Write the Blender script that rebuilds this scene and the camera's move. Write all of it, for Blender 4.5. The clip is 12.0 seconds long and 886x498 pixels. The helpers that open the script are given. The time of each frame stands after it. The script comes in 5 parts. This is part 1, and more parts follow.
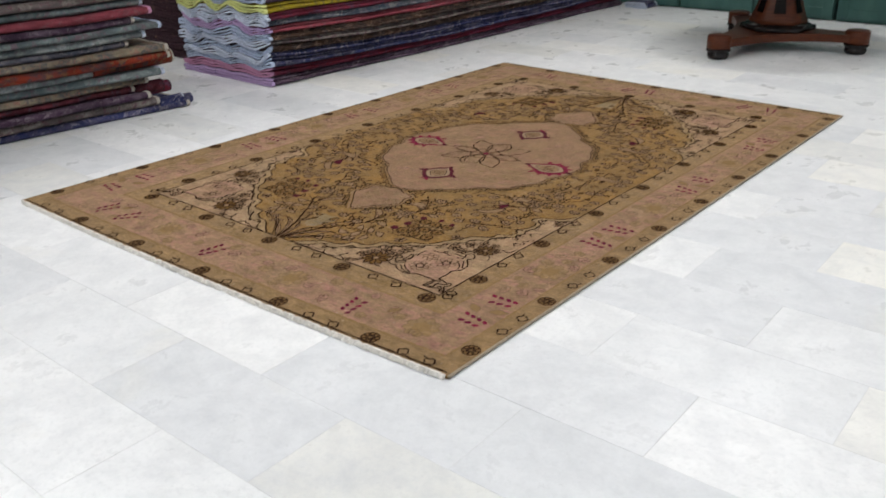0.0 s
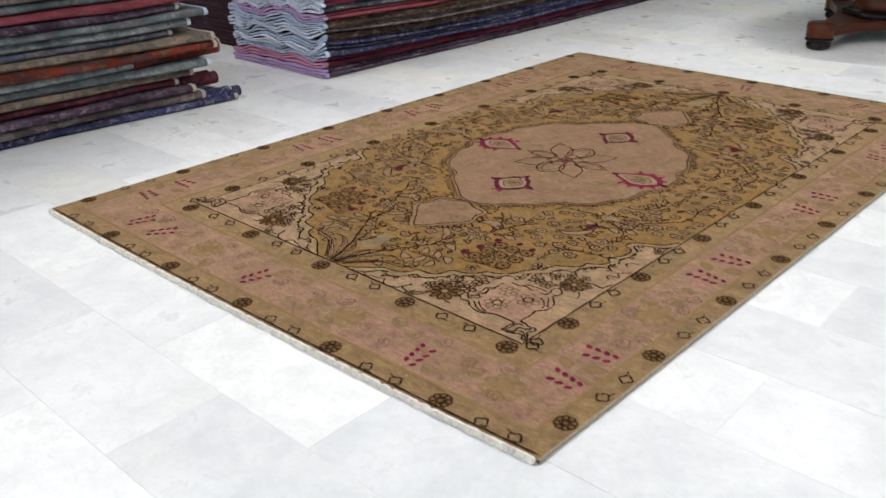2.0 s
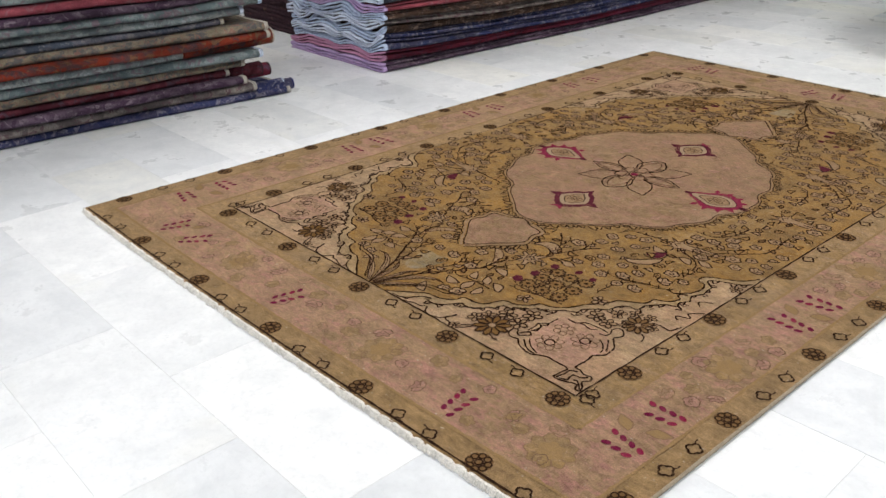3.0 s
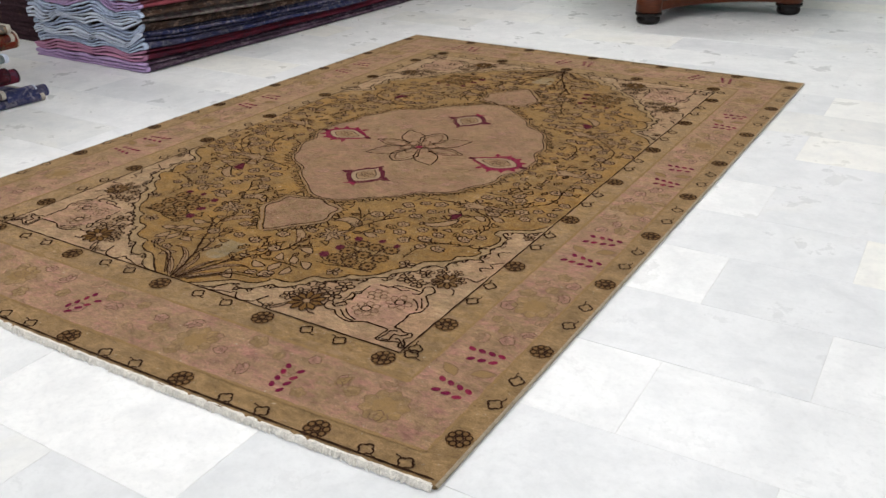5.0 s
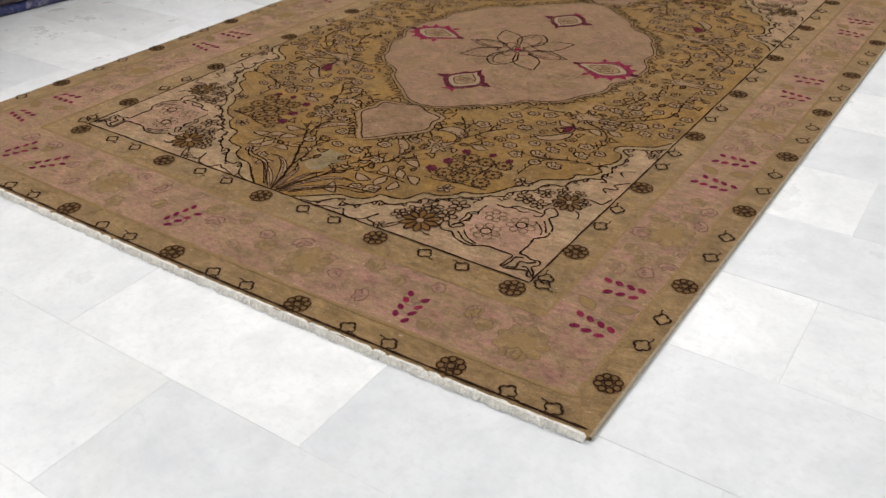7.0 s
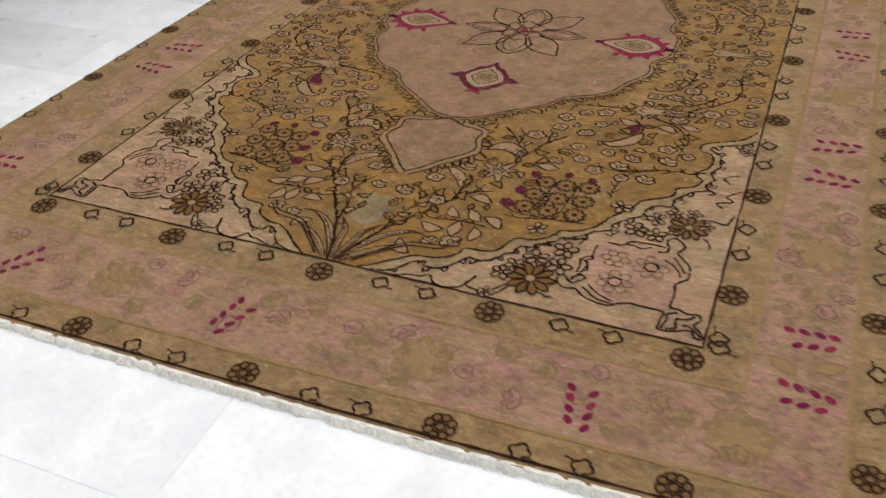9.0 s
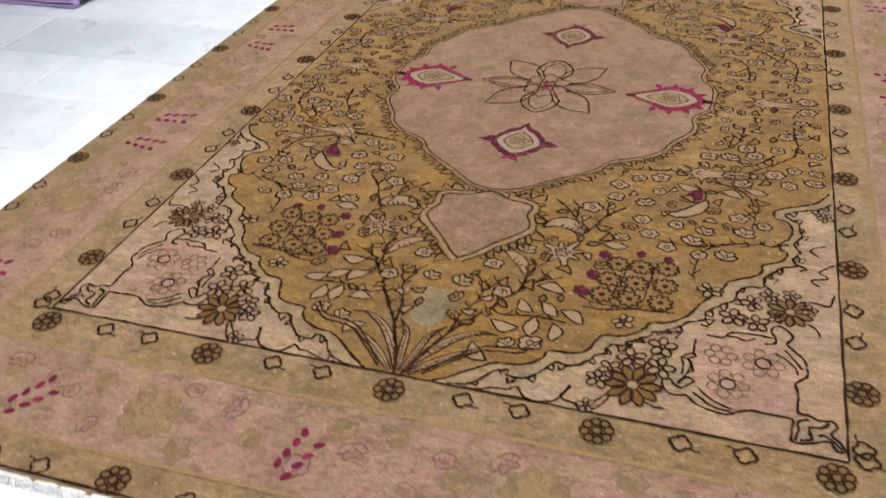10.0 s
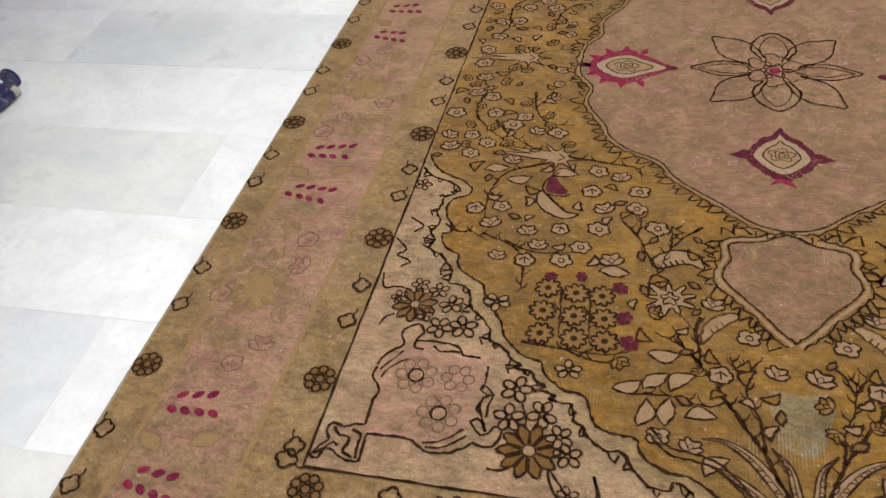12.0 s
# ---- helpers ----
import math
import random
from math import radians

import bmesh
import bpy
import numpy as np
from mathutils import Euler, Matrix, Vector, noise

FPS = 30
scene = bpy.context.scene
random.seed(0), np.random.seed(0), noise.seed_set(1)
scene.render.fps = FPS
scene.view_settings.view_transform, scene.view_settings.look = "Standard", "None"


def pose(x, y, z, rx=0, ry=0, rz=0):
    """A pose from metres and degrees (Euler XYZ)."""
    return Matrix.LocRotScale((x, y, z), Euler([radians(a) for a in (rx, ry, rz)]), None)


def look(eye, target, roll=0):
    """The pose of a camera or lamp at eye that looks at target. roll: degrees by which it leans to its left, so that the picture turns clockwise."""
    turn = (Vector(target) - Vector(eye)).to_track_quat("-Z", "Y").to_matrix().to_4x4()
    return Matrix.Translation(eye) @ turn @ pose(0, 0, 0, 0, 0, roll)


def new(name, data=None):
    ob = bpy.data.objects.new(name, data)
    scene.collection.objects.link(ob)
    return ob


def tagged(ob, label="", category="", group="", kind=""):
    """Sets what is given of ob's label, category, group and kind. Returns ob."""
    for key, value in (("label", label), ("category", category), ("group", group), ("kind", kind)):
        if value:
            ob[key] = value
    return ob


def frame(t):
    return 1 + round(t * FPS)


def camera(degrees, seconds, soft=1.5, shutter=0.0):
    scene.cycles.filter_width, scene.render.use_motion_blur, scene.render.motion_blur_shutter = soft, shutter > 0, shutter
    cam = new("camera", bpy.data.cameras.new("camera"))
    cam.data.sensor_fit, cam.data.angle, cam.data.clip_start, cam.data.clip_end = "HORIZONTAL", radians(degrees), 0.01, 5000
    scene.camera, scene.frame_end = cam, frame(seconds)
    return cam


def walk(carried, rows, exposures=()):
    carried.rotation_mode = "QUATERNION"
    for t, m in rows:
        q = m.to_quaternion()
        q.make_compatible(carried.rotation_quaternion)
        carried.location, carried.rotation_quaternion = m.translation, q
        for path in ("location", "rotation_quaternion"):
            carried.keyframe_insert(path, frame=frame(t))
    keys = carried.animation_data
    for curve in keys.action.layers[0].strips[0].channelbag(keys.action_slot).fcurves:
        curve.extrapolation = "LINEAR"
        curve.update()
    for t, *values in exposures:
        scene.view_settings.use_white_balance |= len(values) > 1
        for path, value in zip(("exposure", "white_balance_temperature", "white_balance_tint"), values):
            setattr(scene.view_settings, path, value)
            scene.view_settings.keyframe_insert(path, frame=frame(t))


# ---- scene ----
cam = camera(54.9, 12.0, soft=1.5, shutter=0.4)
PATH = [
    (0, (2.147, -2.769, 1.131), (0.954, -1.385, 0.318), -1.2),
    (0.5, (2.107, -2.706, 1.111), (0.883, -1.382, 0.245), -1.9),
    (1, (2.002, -2.635, 1.109), (0.801, -1.28, 0.258), -0.8),
    (1.5, (1.882, -2.571, 1.105), (0.654, -1.252, 0.235), -1.4),
    (2, (1.806, -2.496, 1.087), (0.535, -1.204, 0.24), -1.8),
    (2.5, (1.699, -2.338, 1.081), (0.345, -1.134, 0.234), -1.4),
    (2.7, (1.67, -2.297, 1.085), (0.305, -1.123, 0.214), -1.1),
    (4.3, (1.626, -2.327, 1.048), (0.473, -0.984, 0.116), -3.1),
    (4.5, (1.629, -2.35, 1.039), (0.554, -0.942, 0.11), -2.2),
    (5, (1.639, -2.38, 1.025), (0.665, -0.871, 0.146), -1.3),
    (5.5, (1.639, -2.422, 1.022), (0.696, -0.917, 0.103), -0.7),
    (6, (1.605, -2.465, 1.017), (0.608, -1.025, 0.052), -1.6),
    (6.5, (1.542, -2.43, 1.002), (0.518, -1.032, 0.003), -0.9),
    (6.7, (1.481, -2.395, 1.0), (0.463, -1.03, -0.048), -1.2),
    (8.3, (0.982, -2.289, 1.023), (0.321, -0.798, -0.134), -0.7),
    (8.5, (0.922, -2.278, 1.037), (0.291, -0.777, -0.125), -1.2),
    (9, (0.77, -2.213, 1.019), (0.078, -0.779, -0.191), -3.6),
    (9.5, (0.573, -2.118, 1.019), (-0.066, -0.667, -0.201), -4.6),
    (10, (0.453, -2.075, 1.03), (-0.115, -0.561, -0.147), -3.6),
    (10.5, (0.228, -2.058, 1.082), (-0.251, -0.497, -0.072), -3.5),
    (11, (0.073, -2.003, 1.094), (-0.432, -0.496, -0.12), -2.8),
    (11.5, (-0.09, -1.84, 1.071), (-0.659, -0.422, -0.221), -7.7),
    (12, (-0.246, -1.749, 1.089), (-0.704, -0.358, -0.273), -7.2),
]
EXPOSURES = [(0.0, -0.20, 6420, 10), (0.5, -0.12, 6420, 10), (1.5, -0.13, 6400, 10), (2.5, 0.03, 6400, 10), (4.5, -0.10, 6450, 10), (5.5, -0.09, 6500, 10), (6.0, -0.14, 6500, 10), (6.5, -0.20, 6550, 10),
             (8.5, -0.02, 6400, 10), (9.0, -0.08, 6350, 10), (9.5, -0.24, 6350, 10), (10.0, 0.32, 5980, 10), (10.5, 0.18, 5950, 10), (11.0, 0.10, 6150, 10), (12.0, 0.12, 6450, 10)]
walk(cam, [(t, look(eye, target, roll)) for t, eye, target, roll in PATH], EXPOSURES)


# ---- light and exposure ----
world = bpy.data.worlds.new("daylight")
scene.world = world
world.use_nodes = True
wn = world.node_tree
sky = wn.nodes.new("ShaderNodeTexSky")
sky.sky_type, sky.sun_disc = 'NISHITA', False
sky.sun_elevation, sky.sun_rotation = radians(48), radians(10)
wn.links.new(sky.outputs[0], wn.nodes["Background"].inputs[0])
wn.nodes["Background"].inputs[1].default_value = 0.12
sun = new("sun", bpy.data.lights.new("sun", 'SUN'))
sun.data.energy, sun.data.angle, sun.data.color = 2.5, radians(0.5), (1.0, 0.95, 0.88)
sun.matrix_world = look((2, 20, 24), (0, 0, 0))


def window_light(name, eye, target, wide, high, watts, colour):
    lamp = new(name, bpy.data.lights.new(name, 'AREA'))
    lamp.data.shape, lamp.data.size, lamp.data.size_y = 'RECTANGLE', wide, high
    lamp.data.energy, lamp.data.color = watts, colour
    lamp.matrix_world = look(eye, target)
    return lamp


DAY = (0.93, 0.97, 1.0)
window_light("shop_window_daylight", (-1.9, -5.62, 1.75), (-1.9, 0, 1.2), 2.5, 2.1, 24, DAY)
window_light("shop_window_daylight", (1.6, -5.62, 1.75), (1.6, 0, 1.2), 2.5, 2.1, 24, DAY)
# side windows are unseen; these lamps are added for soft light from the east
window_light("side_window_daylight", (4.62, -2.6, 1.75), (0, -2.6, 1.0), 2.5, 2.1, 14, DAY)
window_light("side_window_daylight", (4.62, 1.2, 1.75), (0, 1.2, 1.0), 2.5, 2.1, 14, DAY)

LAMP_SPOTS = [(x, y) for x in (-2.6, 0.1, 2.8) for y in (-3.6, -1.2, 1.0, 3.0)]
LAMP_SHARE = {(0.1, 3.0): 5.0, (-2.6, -1.2): 1.6, (-2.6, -3.6): 2.2, (2.8, -1.2): 0.85, (2.8, 1.0): 0.7, (-2.6, 1.0): 0.55}
LAMP_WATTS = {-3.6: 10, -1.2: 25, 1.0: 24, 3.0: 7}
for lx, ly in LAMP_SPOTS:
    window_light("ceiling_light_glow", (lx, ly, 3.035), (lx, ly + 0.0001, 0), 1.16, 0.26, LAMP_WATTS[ly] * LAMP_SHARE.get((lx, ly), 1.0), (1.0, 0.986, 0.968))

# ---- materials ----


class Nodes:
    """A small builder of node materials."""

    def __init__(self, name, rough=0.8, specular=0.3):
        self.material = bpy.data.materials.new(name)
        self.material.use_nodes = True
        self.tree = self.material.node_tree
        self.bsdf = self.tree.nodes["Principled BSDF"]
        self.bsdf.inputs["Roughness"].default_value = rough
        self.bsdf.inputs["Specular IOR Level"].default_value = specular
        self.coord = self.tree.nodes.new("ShaderNodeTexCoord").outputs["Object"]

    def link(self, a, b):
        self.tree.links.new(a, b)

    def scaled(self, sx, sy, sz, offset=None):
        n = self.tree.nodes.new("ShaderNodeMapping")
        n.inputs["Scale"].default_value = (sx, sy, sz)
        self.link(self.coord, n.inputs["Vector"])
        if offset is not None:
            self.link(offset, n.inputs["Location"])
        return n.outputs[0]

    def noise(self, vector, scale, detail=4.0, rough=0.55, warp=0.0):
        n = self.tree.nodes.new("ShaderNodeTexNoise")
        n.inputs["Scale"].default_value, n.inputs["Detail"].default_value = scale, detail
        n.inputs["Roughness"].default_value, n.inputs["Distortion"].default_value = rough, warp
        self.link(vector, n.inputs["Vector"])
        return n.outputs["Fac"]

    def voronoi(self, vector, scale, feature='F1', output="Distance"):
        n = self.tree.nodes.new("ShaderNodeTexVoronoi")
        n.feature = feature
        n.inputs["Scale"].default_value = scale
        self.link(vector, n.inputs["Vector"])
        return n.outputs[output]

    def ramp(self, value, *stops):
        n = self.tree.nodes.new("ShaderNodeValToRGB")
        e = n.color_ramp.elements
        while len(e) < len(stops):
            e.new(0.5)
        for at, (place, c) in zip(e, stops):
            at.position, at.color = place, ((c, c, c, 1) if isinstance(c, (int, float)) else (*c, 1))
        self.link(value, n.inputs[0])
        return n.outputs[0]

    def mix(self, fac, a, b, how='MIX'):
        n = self.tree.nodes.new("ShaderNodeMix")
        n.data_type, n.blend_type = 'RGBA', how
        for socket, v in ((n.inputs[0], fac), (n.inputs[6], a), (n.inputs[7], b)):
            if isinstance(v, (int, float)):
                socket.default_value = v if socket == n.inputs[0] else (v, v, v, 1)
            elif isinstance(v, tuple):
                socket.default_value = (*v, 1)
            else:
                self.link(v, socket)
        return n.outputs[2]

    def math(self, how, a, b=0.0):
        n = self.tree.nodes.new("ShaderNodeMath")
        n.operation = how
        for socket, v in zip(n.inputs, (a, b)):
            if isinstance(v, (int, float)):
                socket.default_value = v
            else:
                self.link(v, socket)
        return n.outputs[0]

    def random(self):
        return self.tree.nodes.new("ShaderNodeObjectInfo").outputs["Random"]

    def bump(self, height, strength, distance):
        n = self.tree.nodes.new("ShaderNodeBump")
        n.inputs["Strength"].default_value, n.inputs["Distance"].default_value = strength, distance
        self.link(height, n.inputs["Height"])
        self.link(n.outputs[0], self.bsdf.inputs["Normal"])

    def done(self, colour, rough=None):
        if isinstance(colour, tuple):
            self.bsdf.inputs["Base Color"].default_value = (*colour, 1)
        else:
            self.link(colour, self.bsdf.inputs["Base Color"])
        if rough is not None:
            self.link(rough, self.bsdf.inputs["Roughness"])
        return self.material


def pile_material(name, main, second, third, worn=0.35):
    """Worn wool pile: faded patches, weft streaks, bare warp ribs and a fine knotted grain."""
    n = Nodes(name, 0.95, 0.1)
    c = n.mix(n.ramp(n.noise(n.coord, 5.5, 6, 0.65), (0.40, 0), (0.60, 1)), main, second)
    c = n.mix(n.ramp(n.noise(n.scaled(5, 14, 1), 2.2, 5, 0.7), (0.48, 0), (0.68, 0.9)), c, third)
    c = n.mix(n.ramp(n.noise(n.coord, 26, 5, 0.75, 0.5), (0.48, 0), (0.62, 0.7)), c, second)
    c = n.mix(0.9, c, n.ramp(n.noise(n.coord, 13, 6, 0.75, 0.3), (0.36, 0.70), (0.64, 1.24)), 'MULTIPLY')
    c = n.mix(n.ramp(n.noise(n.coord, 34, 6, 0.8, 1.2), (0.52, 0), (0.66, 0.65)), c, third)
    c = n.mix(0.8, c, n.ramp(n.noise(n.scaled(1, 2.2, 1), 48, 5, 0.75, 0.6), (0.34, 0.62), (0.50, 1.0), (0.66, 1.36)), 'MULTIPLY')
    split = n.tree.nodes.new("ShaderNodeSeparateXYZ")
    n.link(n.coord, split.inputs[0])
    ribs = n.math('SINE', n.math('MULTIPLY', split.outputs[0], 1250.0))
    bare = n.ramp(n.noise(n.coord, 3.4, 3, 0.6), (0.56, 0), (0.72, worn * 0.8))
    rubbed = n.ramp(n.noise(n.scaled(1, 0.12, 1), 120, 2, 0.5), (0.42, 0.2), (0.6, 1))
    c = n.mix(n.math('MULTIPLY', n.math('MULTIPLY', n.ramp(ribs, (0.35, 0), (0.75, 1)), rubbed), bare), c, (0.40, 0.31, 0.20))
    grain = n.noise(n.coord, 420, 2, 0.6)
    c = n.mix(0.85, c, n.ramp(grain, (0.3, 0.62), (0.7, 1.25)), 'MULTIPLY')
    speck = n.ramp(n.noise(n.coord, 90, 3, 0.6), (0.655, 0), (0.72, 0.55))
    c = n.mix(speck, c, (0.45, 0.4, 0.32))
    n.bump(n.math('ADD', grain, n.math('MULTIPLY', ribs, 0.12)), 0.5, 0.002)
    n.bsdf.inputs["Sheen Weight"].default_value = 0.36
    n.bsdf.inputs["Sheen Roughness"].default_value = 0.5
    n.bsdf.inputs["Sheen Tint"].default_value = (1.0, 0.70, 0.42, 1)
    return n.done(c)


def ink_material(name, dark, faded):
    """Dyed knots of a drawn line, unevenly worn."""
    n = Nodes(name, 0.95, 0.1)
    c = n.mix(n.ramp(n.noise(n.coord, 60, 4, 0.7), (0.42, 0), (0.75, 1)), dark, faded)
    c = n.mix(n.ramp(n.noise(n.coord, 21, 5, 0.75), (0.58, 0), (0.72, 0.6)), c, tuple(0.10 * w + x for w, x in zip((1.4, 0.85, 0.4), faded)))
    grain = n.noise(n.coord, 420, 2, 0.6)
    n.bump(grain, 0.5, 0.002)
    return n.done(n.mix(0.7, c, n.ramp(grain, (0.3, 0.6), (0.7, 1.3)), 'MULTIPLY'))


OLIVE = pile_material("olive_wool_pile", (0.215, 0.132, 0.056), (0.240, 0.150, 0.072), (0.190, 0.118, 0.048))
ROSE_TAN = pile_material("faded_rose_wool_pile", (0.272, 0.160, 0.100), (0.232, 0.148, 0.076), (0.318, 0.140, 0.122), 0.8)
GUARD = pile_material("straw_wool_pile", (0.235, 0.150, 0.072), (0.215, 0.130, 0.050), (0.26, 0.165, 0.095))
CREAM = pile_material("faded_cream_wool_pile", (0.318, 0.214, 0.126), (0.294, 0.176, 0.104), (0.262, 0.178, 0.090), 0.5)
GOLD = pile_material("old_gold_wool_pile", (0.230, 0.112, 0.015), (0.162, 0.088, 0.022), (0.218, 0.128, 0.045), 1.0)
PINK = pile_material("dusty_pink_wool_pile", (0.224, 0.126, 0.075), (0.182, 0.112, 0.054), (0.248, 0.112, 0.082), 0.9)
VASE = pile_material("grey_green_wool_pile", (0.185, 0.150, 0.085), (0.20, 0.125, 0.045), (0.19, 0.165, 0.115), 0.9)
BAND = pile_material("grey_olive_wool_pile", (0.262, 0.176, 0.090), (0.235, 0.152, 0.066), (0.290, 0.195, 0.110), 0.6)
BLUSH = pile_material("blush_wool_pile", (0.315, 0.180, 0.125), (0.275, 0.168, 0.098), (0.345, 0.172, 0.135), 0.5)
OCHRE = ink_material("ochre_wool", (0.135, 0.064, 0.016), (0.185, 0.104, 0.036))
GOLD_PETAL = ink_material("brown_gold_wool", (0.190, 0.100, 0.030), (0.235, 0.138, 0.058))
DEEP_CRIMSON = ink_material("deep_crimson_wool", (0.120, 0.006, 0.030), (0.19, 0.030, 0.058))
INK = ink_material("dark_brown_wool", (0.018, 0.0075, 0.0032), (0.055, 0.025, 0.011))
INKSTEM = ink_material("brown_stem_wool", (0.024, 0.010, 0.0035), (0.068, 0.030, 0.012))
SOFT_BROWN = ink_material("soft_brown_wool", (0.055, 0.025, 0.010), (0.130, 0.068, 0.030))
FAINTER = ink_material("worn_away_wool", (0.185, 0.112, 0.062), (0.24, 0.146, 0.084))
FAINT = ink_material("faded_brown_wool", (0.125, 0.074, 0.040), (0.20, 0.125, 0.072))
CRIMSON = ink_material("crimson_wool", (0.185, 0.009, 0.036), (0.23, 0.045, 0.068))
DARK_CRIMSON = ink_material("dark_crimson_wool", (0.075, 0.008, 0.020), (0.12, 0.030, 0.03))
PETAL = ink_material("pale_petal_wool", (0.290, 0.185, 0.104), (0.238, 0.140, 0.064))
BROWN_PETAL = ink_material("olive_brown_petal_wool", (0.150, 0.078, 0.028), (0.20, 0.118, 0.048))
IVORY = ink_material("ivory_wool", (0.33, 0.235, 0.15), (0.25, 0.165, 0.095))
YELLOW_LINE = ink_material("straw_yellow_wool", (0.27, 0.168, 0.072), (0.24, 0.150, 0.075))
WARP = ink_material("ivory_cotton_warp", (0.80, 0.76, 0.69), (0.60, 0.57, 0.52))


def marble_material(name, light, dark, clouds):
    """Honed marble whose tone differs a little from slab to slab, with grey clouds and flecks."""
    n = Nodes(name, 0.3, 0.26)
    r = n.random()
    shift = n.tree.nodes.new("ShaderNodeCombineXYZ")
    n.link(n.math('MULTIPLY', r, 37.0), shift.inputs[0])
    n.link(n.math('MULTIPLY', r, 91.0), shift.inputs[1])
    at = n.scaled(1, 1, 1, shift.outputs[0])
    warmer = (light[0], light[1] * 0.985, light[2] * 0.935)
    c = n.ramp(r, (0.0, dark), (0.35, light), (0.62, dark), (0.80, light), (0.95, warmer))
    cloud = n.noise(at, 6.0, 8, 0.7, 0.2)
    c = n.mix(n.ramp(cloud, (0.44, 0), (0.70, clouds)), c, (0.60, 0.615, 0.63))
    vein = n.noise(at, 4.0, 8, 0.65, 0.4)
    c = n.mix(n.ramp(vein, (0.42, 0), (0.5, 0.10), (0.58, 0)), c, (0.38, 0.39, 0.4))
    warm = n.noise(at, 2.3, 4, 0.5, 0.4)
    c = n.mix(n.ramp(warm, (0.62, 0), (0.75, 0.22)), c, (0.80, 0.75, 0.60))
    pits = n.noise(at, 38, 3, 0.6)
    c = n.mix(n.ramp(n.noise(at, 70, 4, 0.7), (0.5, 0), (0.75, 0.3)), c, (0.55, 0.56, 0.56))
    spots = n.math('MULTIPLY', n.ramp(pits, (0.63, 0), (0.75, 0.22)), n.ramp(n.noise(at, 4, 2), (0.5, 0), (0.65, 1)))
    c = n.mix(spots, c, (0.36, 0.37, 0.38))
    n.bump(n.noise(at, 25, 3), 0.06, 0.004)
    return n.done(c, n.ramp(cloud, (0.3, 0.24), (0.8, 0.42)))


def joint_material():
    n = Nodes("tile_joint_mortar", 0.85, 0.2)
    return n.done(n.mix(n.noise(n.coord, 12, 4), (0.64, 0.64, 0.63), (0.76, 0.76, 0.74)))


def plaster_material():
    n = Nodes("white_wall_plaster", 0.85, 0.2)
    g = n.noise(n.coord, 60, 4)
    n.bump(g, 0.15, 0.002)
    return n.done(n.mix(n.noise(n.coord, 1.5, 4), (0.74, 0.73, 0.70), (0.80, 0.79, 0.77)))


def paint_material(name, a, b, rough):
    n = Nodes(name, rough, 0.4)
    c = n.mix(n.ramp(n.noise(n.scaled(1, 1, 0.25), 7, 5), (0.35, 0), (0.7, 1)), a, b)
    n.bump(n.noise(n.scaled(6, 6, 1), 20, 4), 0.1, 0.002)
    return n.done(c)


def wood_material(name, a, b, rough):
    n = Nodes(name, rough, 0.2)
    rings = n.noise(n.scaled(3, 3, 22), 4, 6, 0.6, 1.2)
    c = n.mix(n.ramp(rings, (0.3, 0), (0.7, 1)), a, b)
    c = n.mix(n.ramp(n.noise(n.coord, 9, 4), (0.55, 0), (0.8, 0.6)), c, (0.03, 0.012, 0.006))
    n.bump(rings, 0.08, 0.002)
    return n.done(c)


def carpet_material(name, base, mark, spot, patch=9.0):
    """A dark patterned carpet seen folded: woven motifs, mottling and grain."""
    n = Nodes(name, 0.95, 0.1)
    r = n.random()
    shift = n.tree.nodes.new("ShaderNodeCombineXYZ")
    n.link(n.math('MULTIPLY', r, 23.0), shift.inputs[1])
    at = n.scaled(1, 1, 1, shift.outputs[0])
    c = n.mix(n.ramp(n.noise(at, patch, 5, 0.7, 0.8), (0.47, 0), (0.53, 1)), base, tuple(x * 1.25 for x in mark))
    c = n.mix(n.ramp(n.noise(at, patch * 3.2, 3, 0.6, 1.0), (0.55, 0), (0.59, 0.9)), c, tuple(x * 1.6 for x in spot))
    c = n.mix(n.ramp(n.noise(at, patch * 4.3, 4, 0.6, 0.5), (0.5, 0), (0.6, 0.55)), c, base)
    c = n.mix(1.0, c, n.ramp(n.noise(n.scaled(3, 1, 3, shift.outputs[0]), 3.5, 4, 0.7), (0.35, 0.45), (0.65, 1.15)), 'MULTIPLY')
    grain = n.noise(at, 300, 2, 0.6)
    c = n.mix(0.8, c, n.ramp(grain, (0.3, 0.6), (0.7, 1.3)), 'MULTIPLY')
    n.bump(grain, 0.6, 0.003)
    return n.done(c)


MARBLE = marble_material("polished_white_marble", (0.875, 0.875, 0.87), (0.815, 0.82, 0.822), 0.40)
GREY_MARBLE = marble_material("polished_grey_marble", (0.775, 0.782, 0.79), (0.735, 0.745, 0.755), 0.65)
JOINT, PLASTER = joint_material(), plaster_material()
GREEN = paint_material("worn_green_paint", (0.026, 0.076, 0.066), (0.050, 0.118, 0.100), 0.5)
DARK_GREEN = paint_material("dark_green_paint", (0.008, 0.03, 0.02), (0.012, 0.04, 0.03), 0.6)
FRAME_PAINT = paint_material("grey_frame_paint", (0.30, 0.30, 0.30), (0.36, 0.36, 0.35), 0.5)
MAHOGANY = wood_material("polished_mahogany", (0.045, 0.0105, 0.004), (0.098, 0.025, 0.008), 0.36)
EBONY = wood_material("ebonised_wood", (0.006, 0.005, 0.005), (0.013, 0.009, 0.008), 0.2)
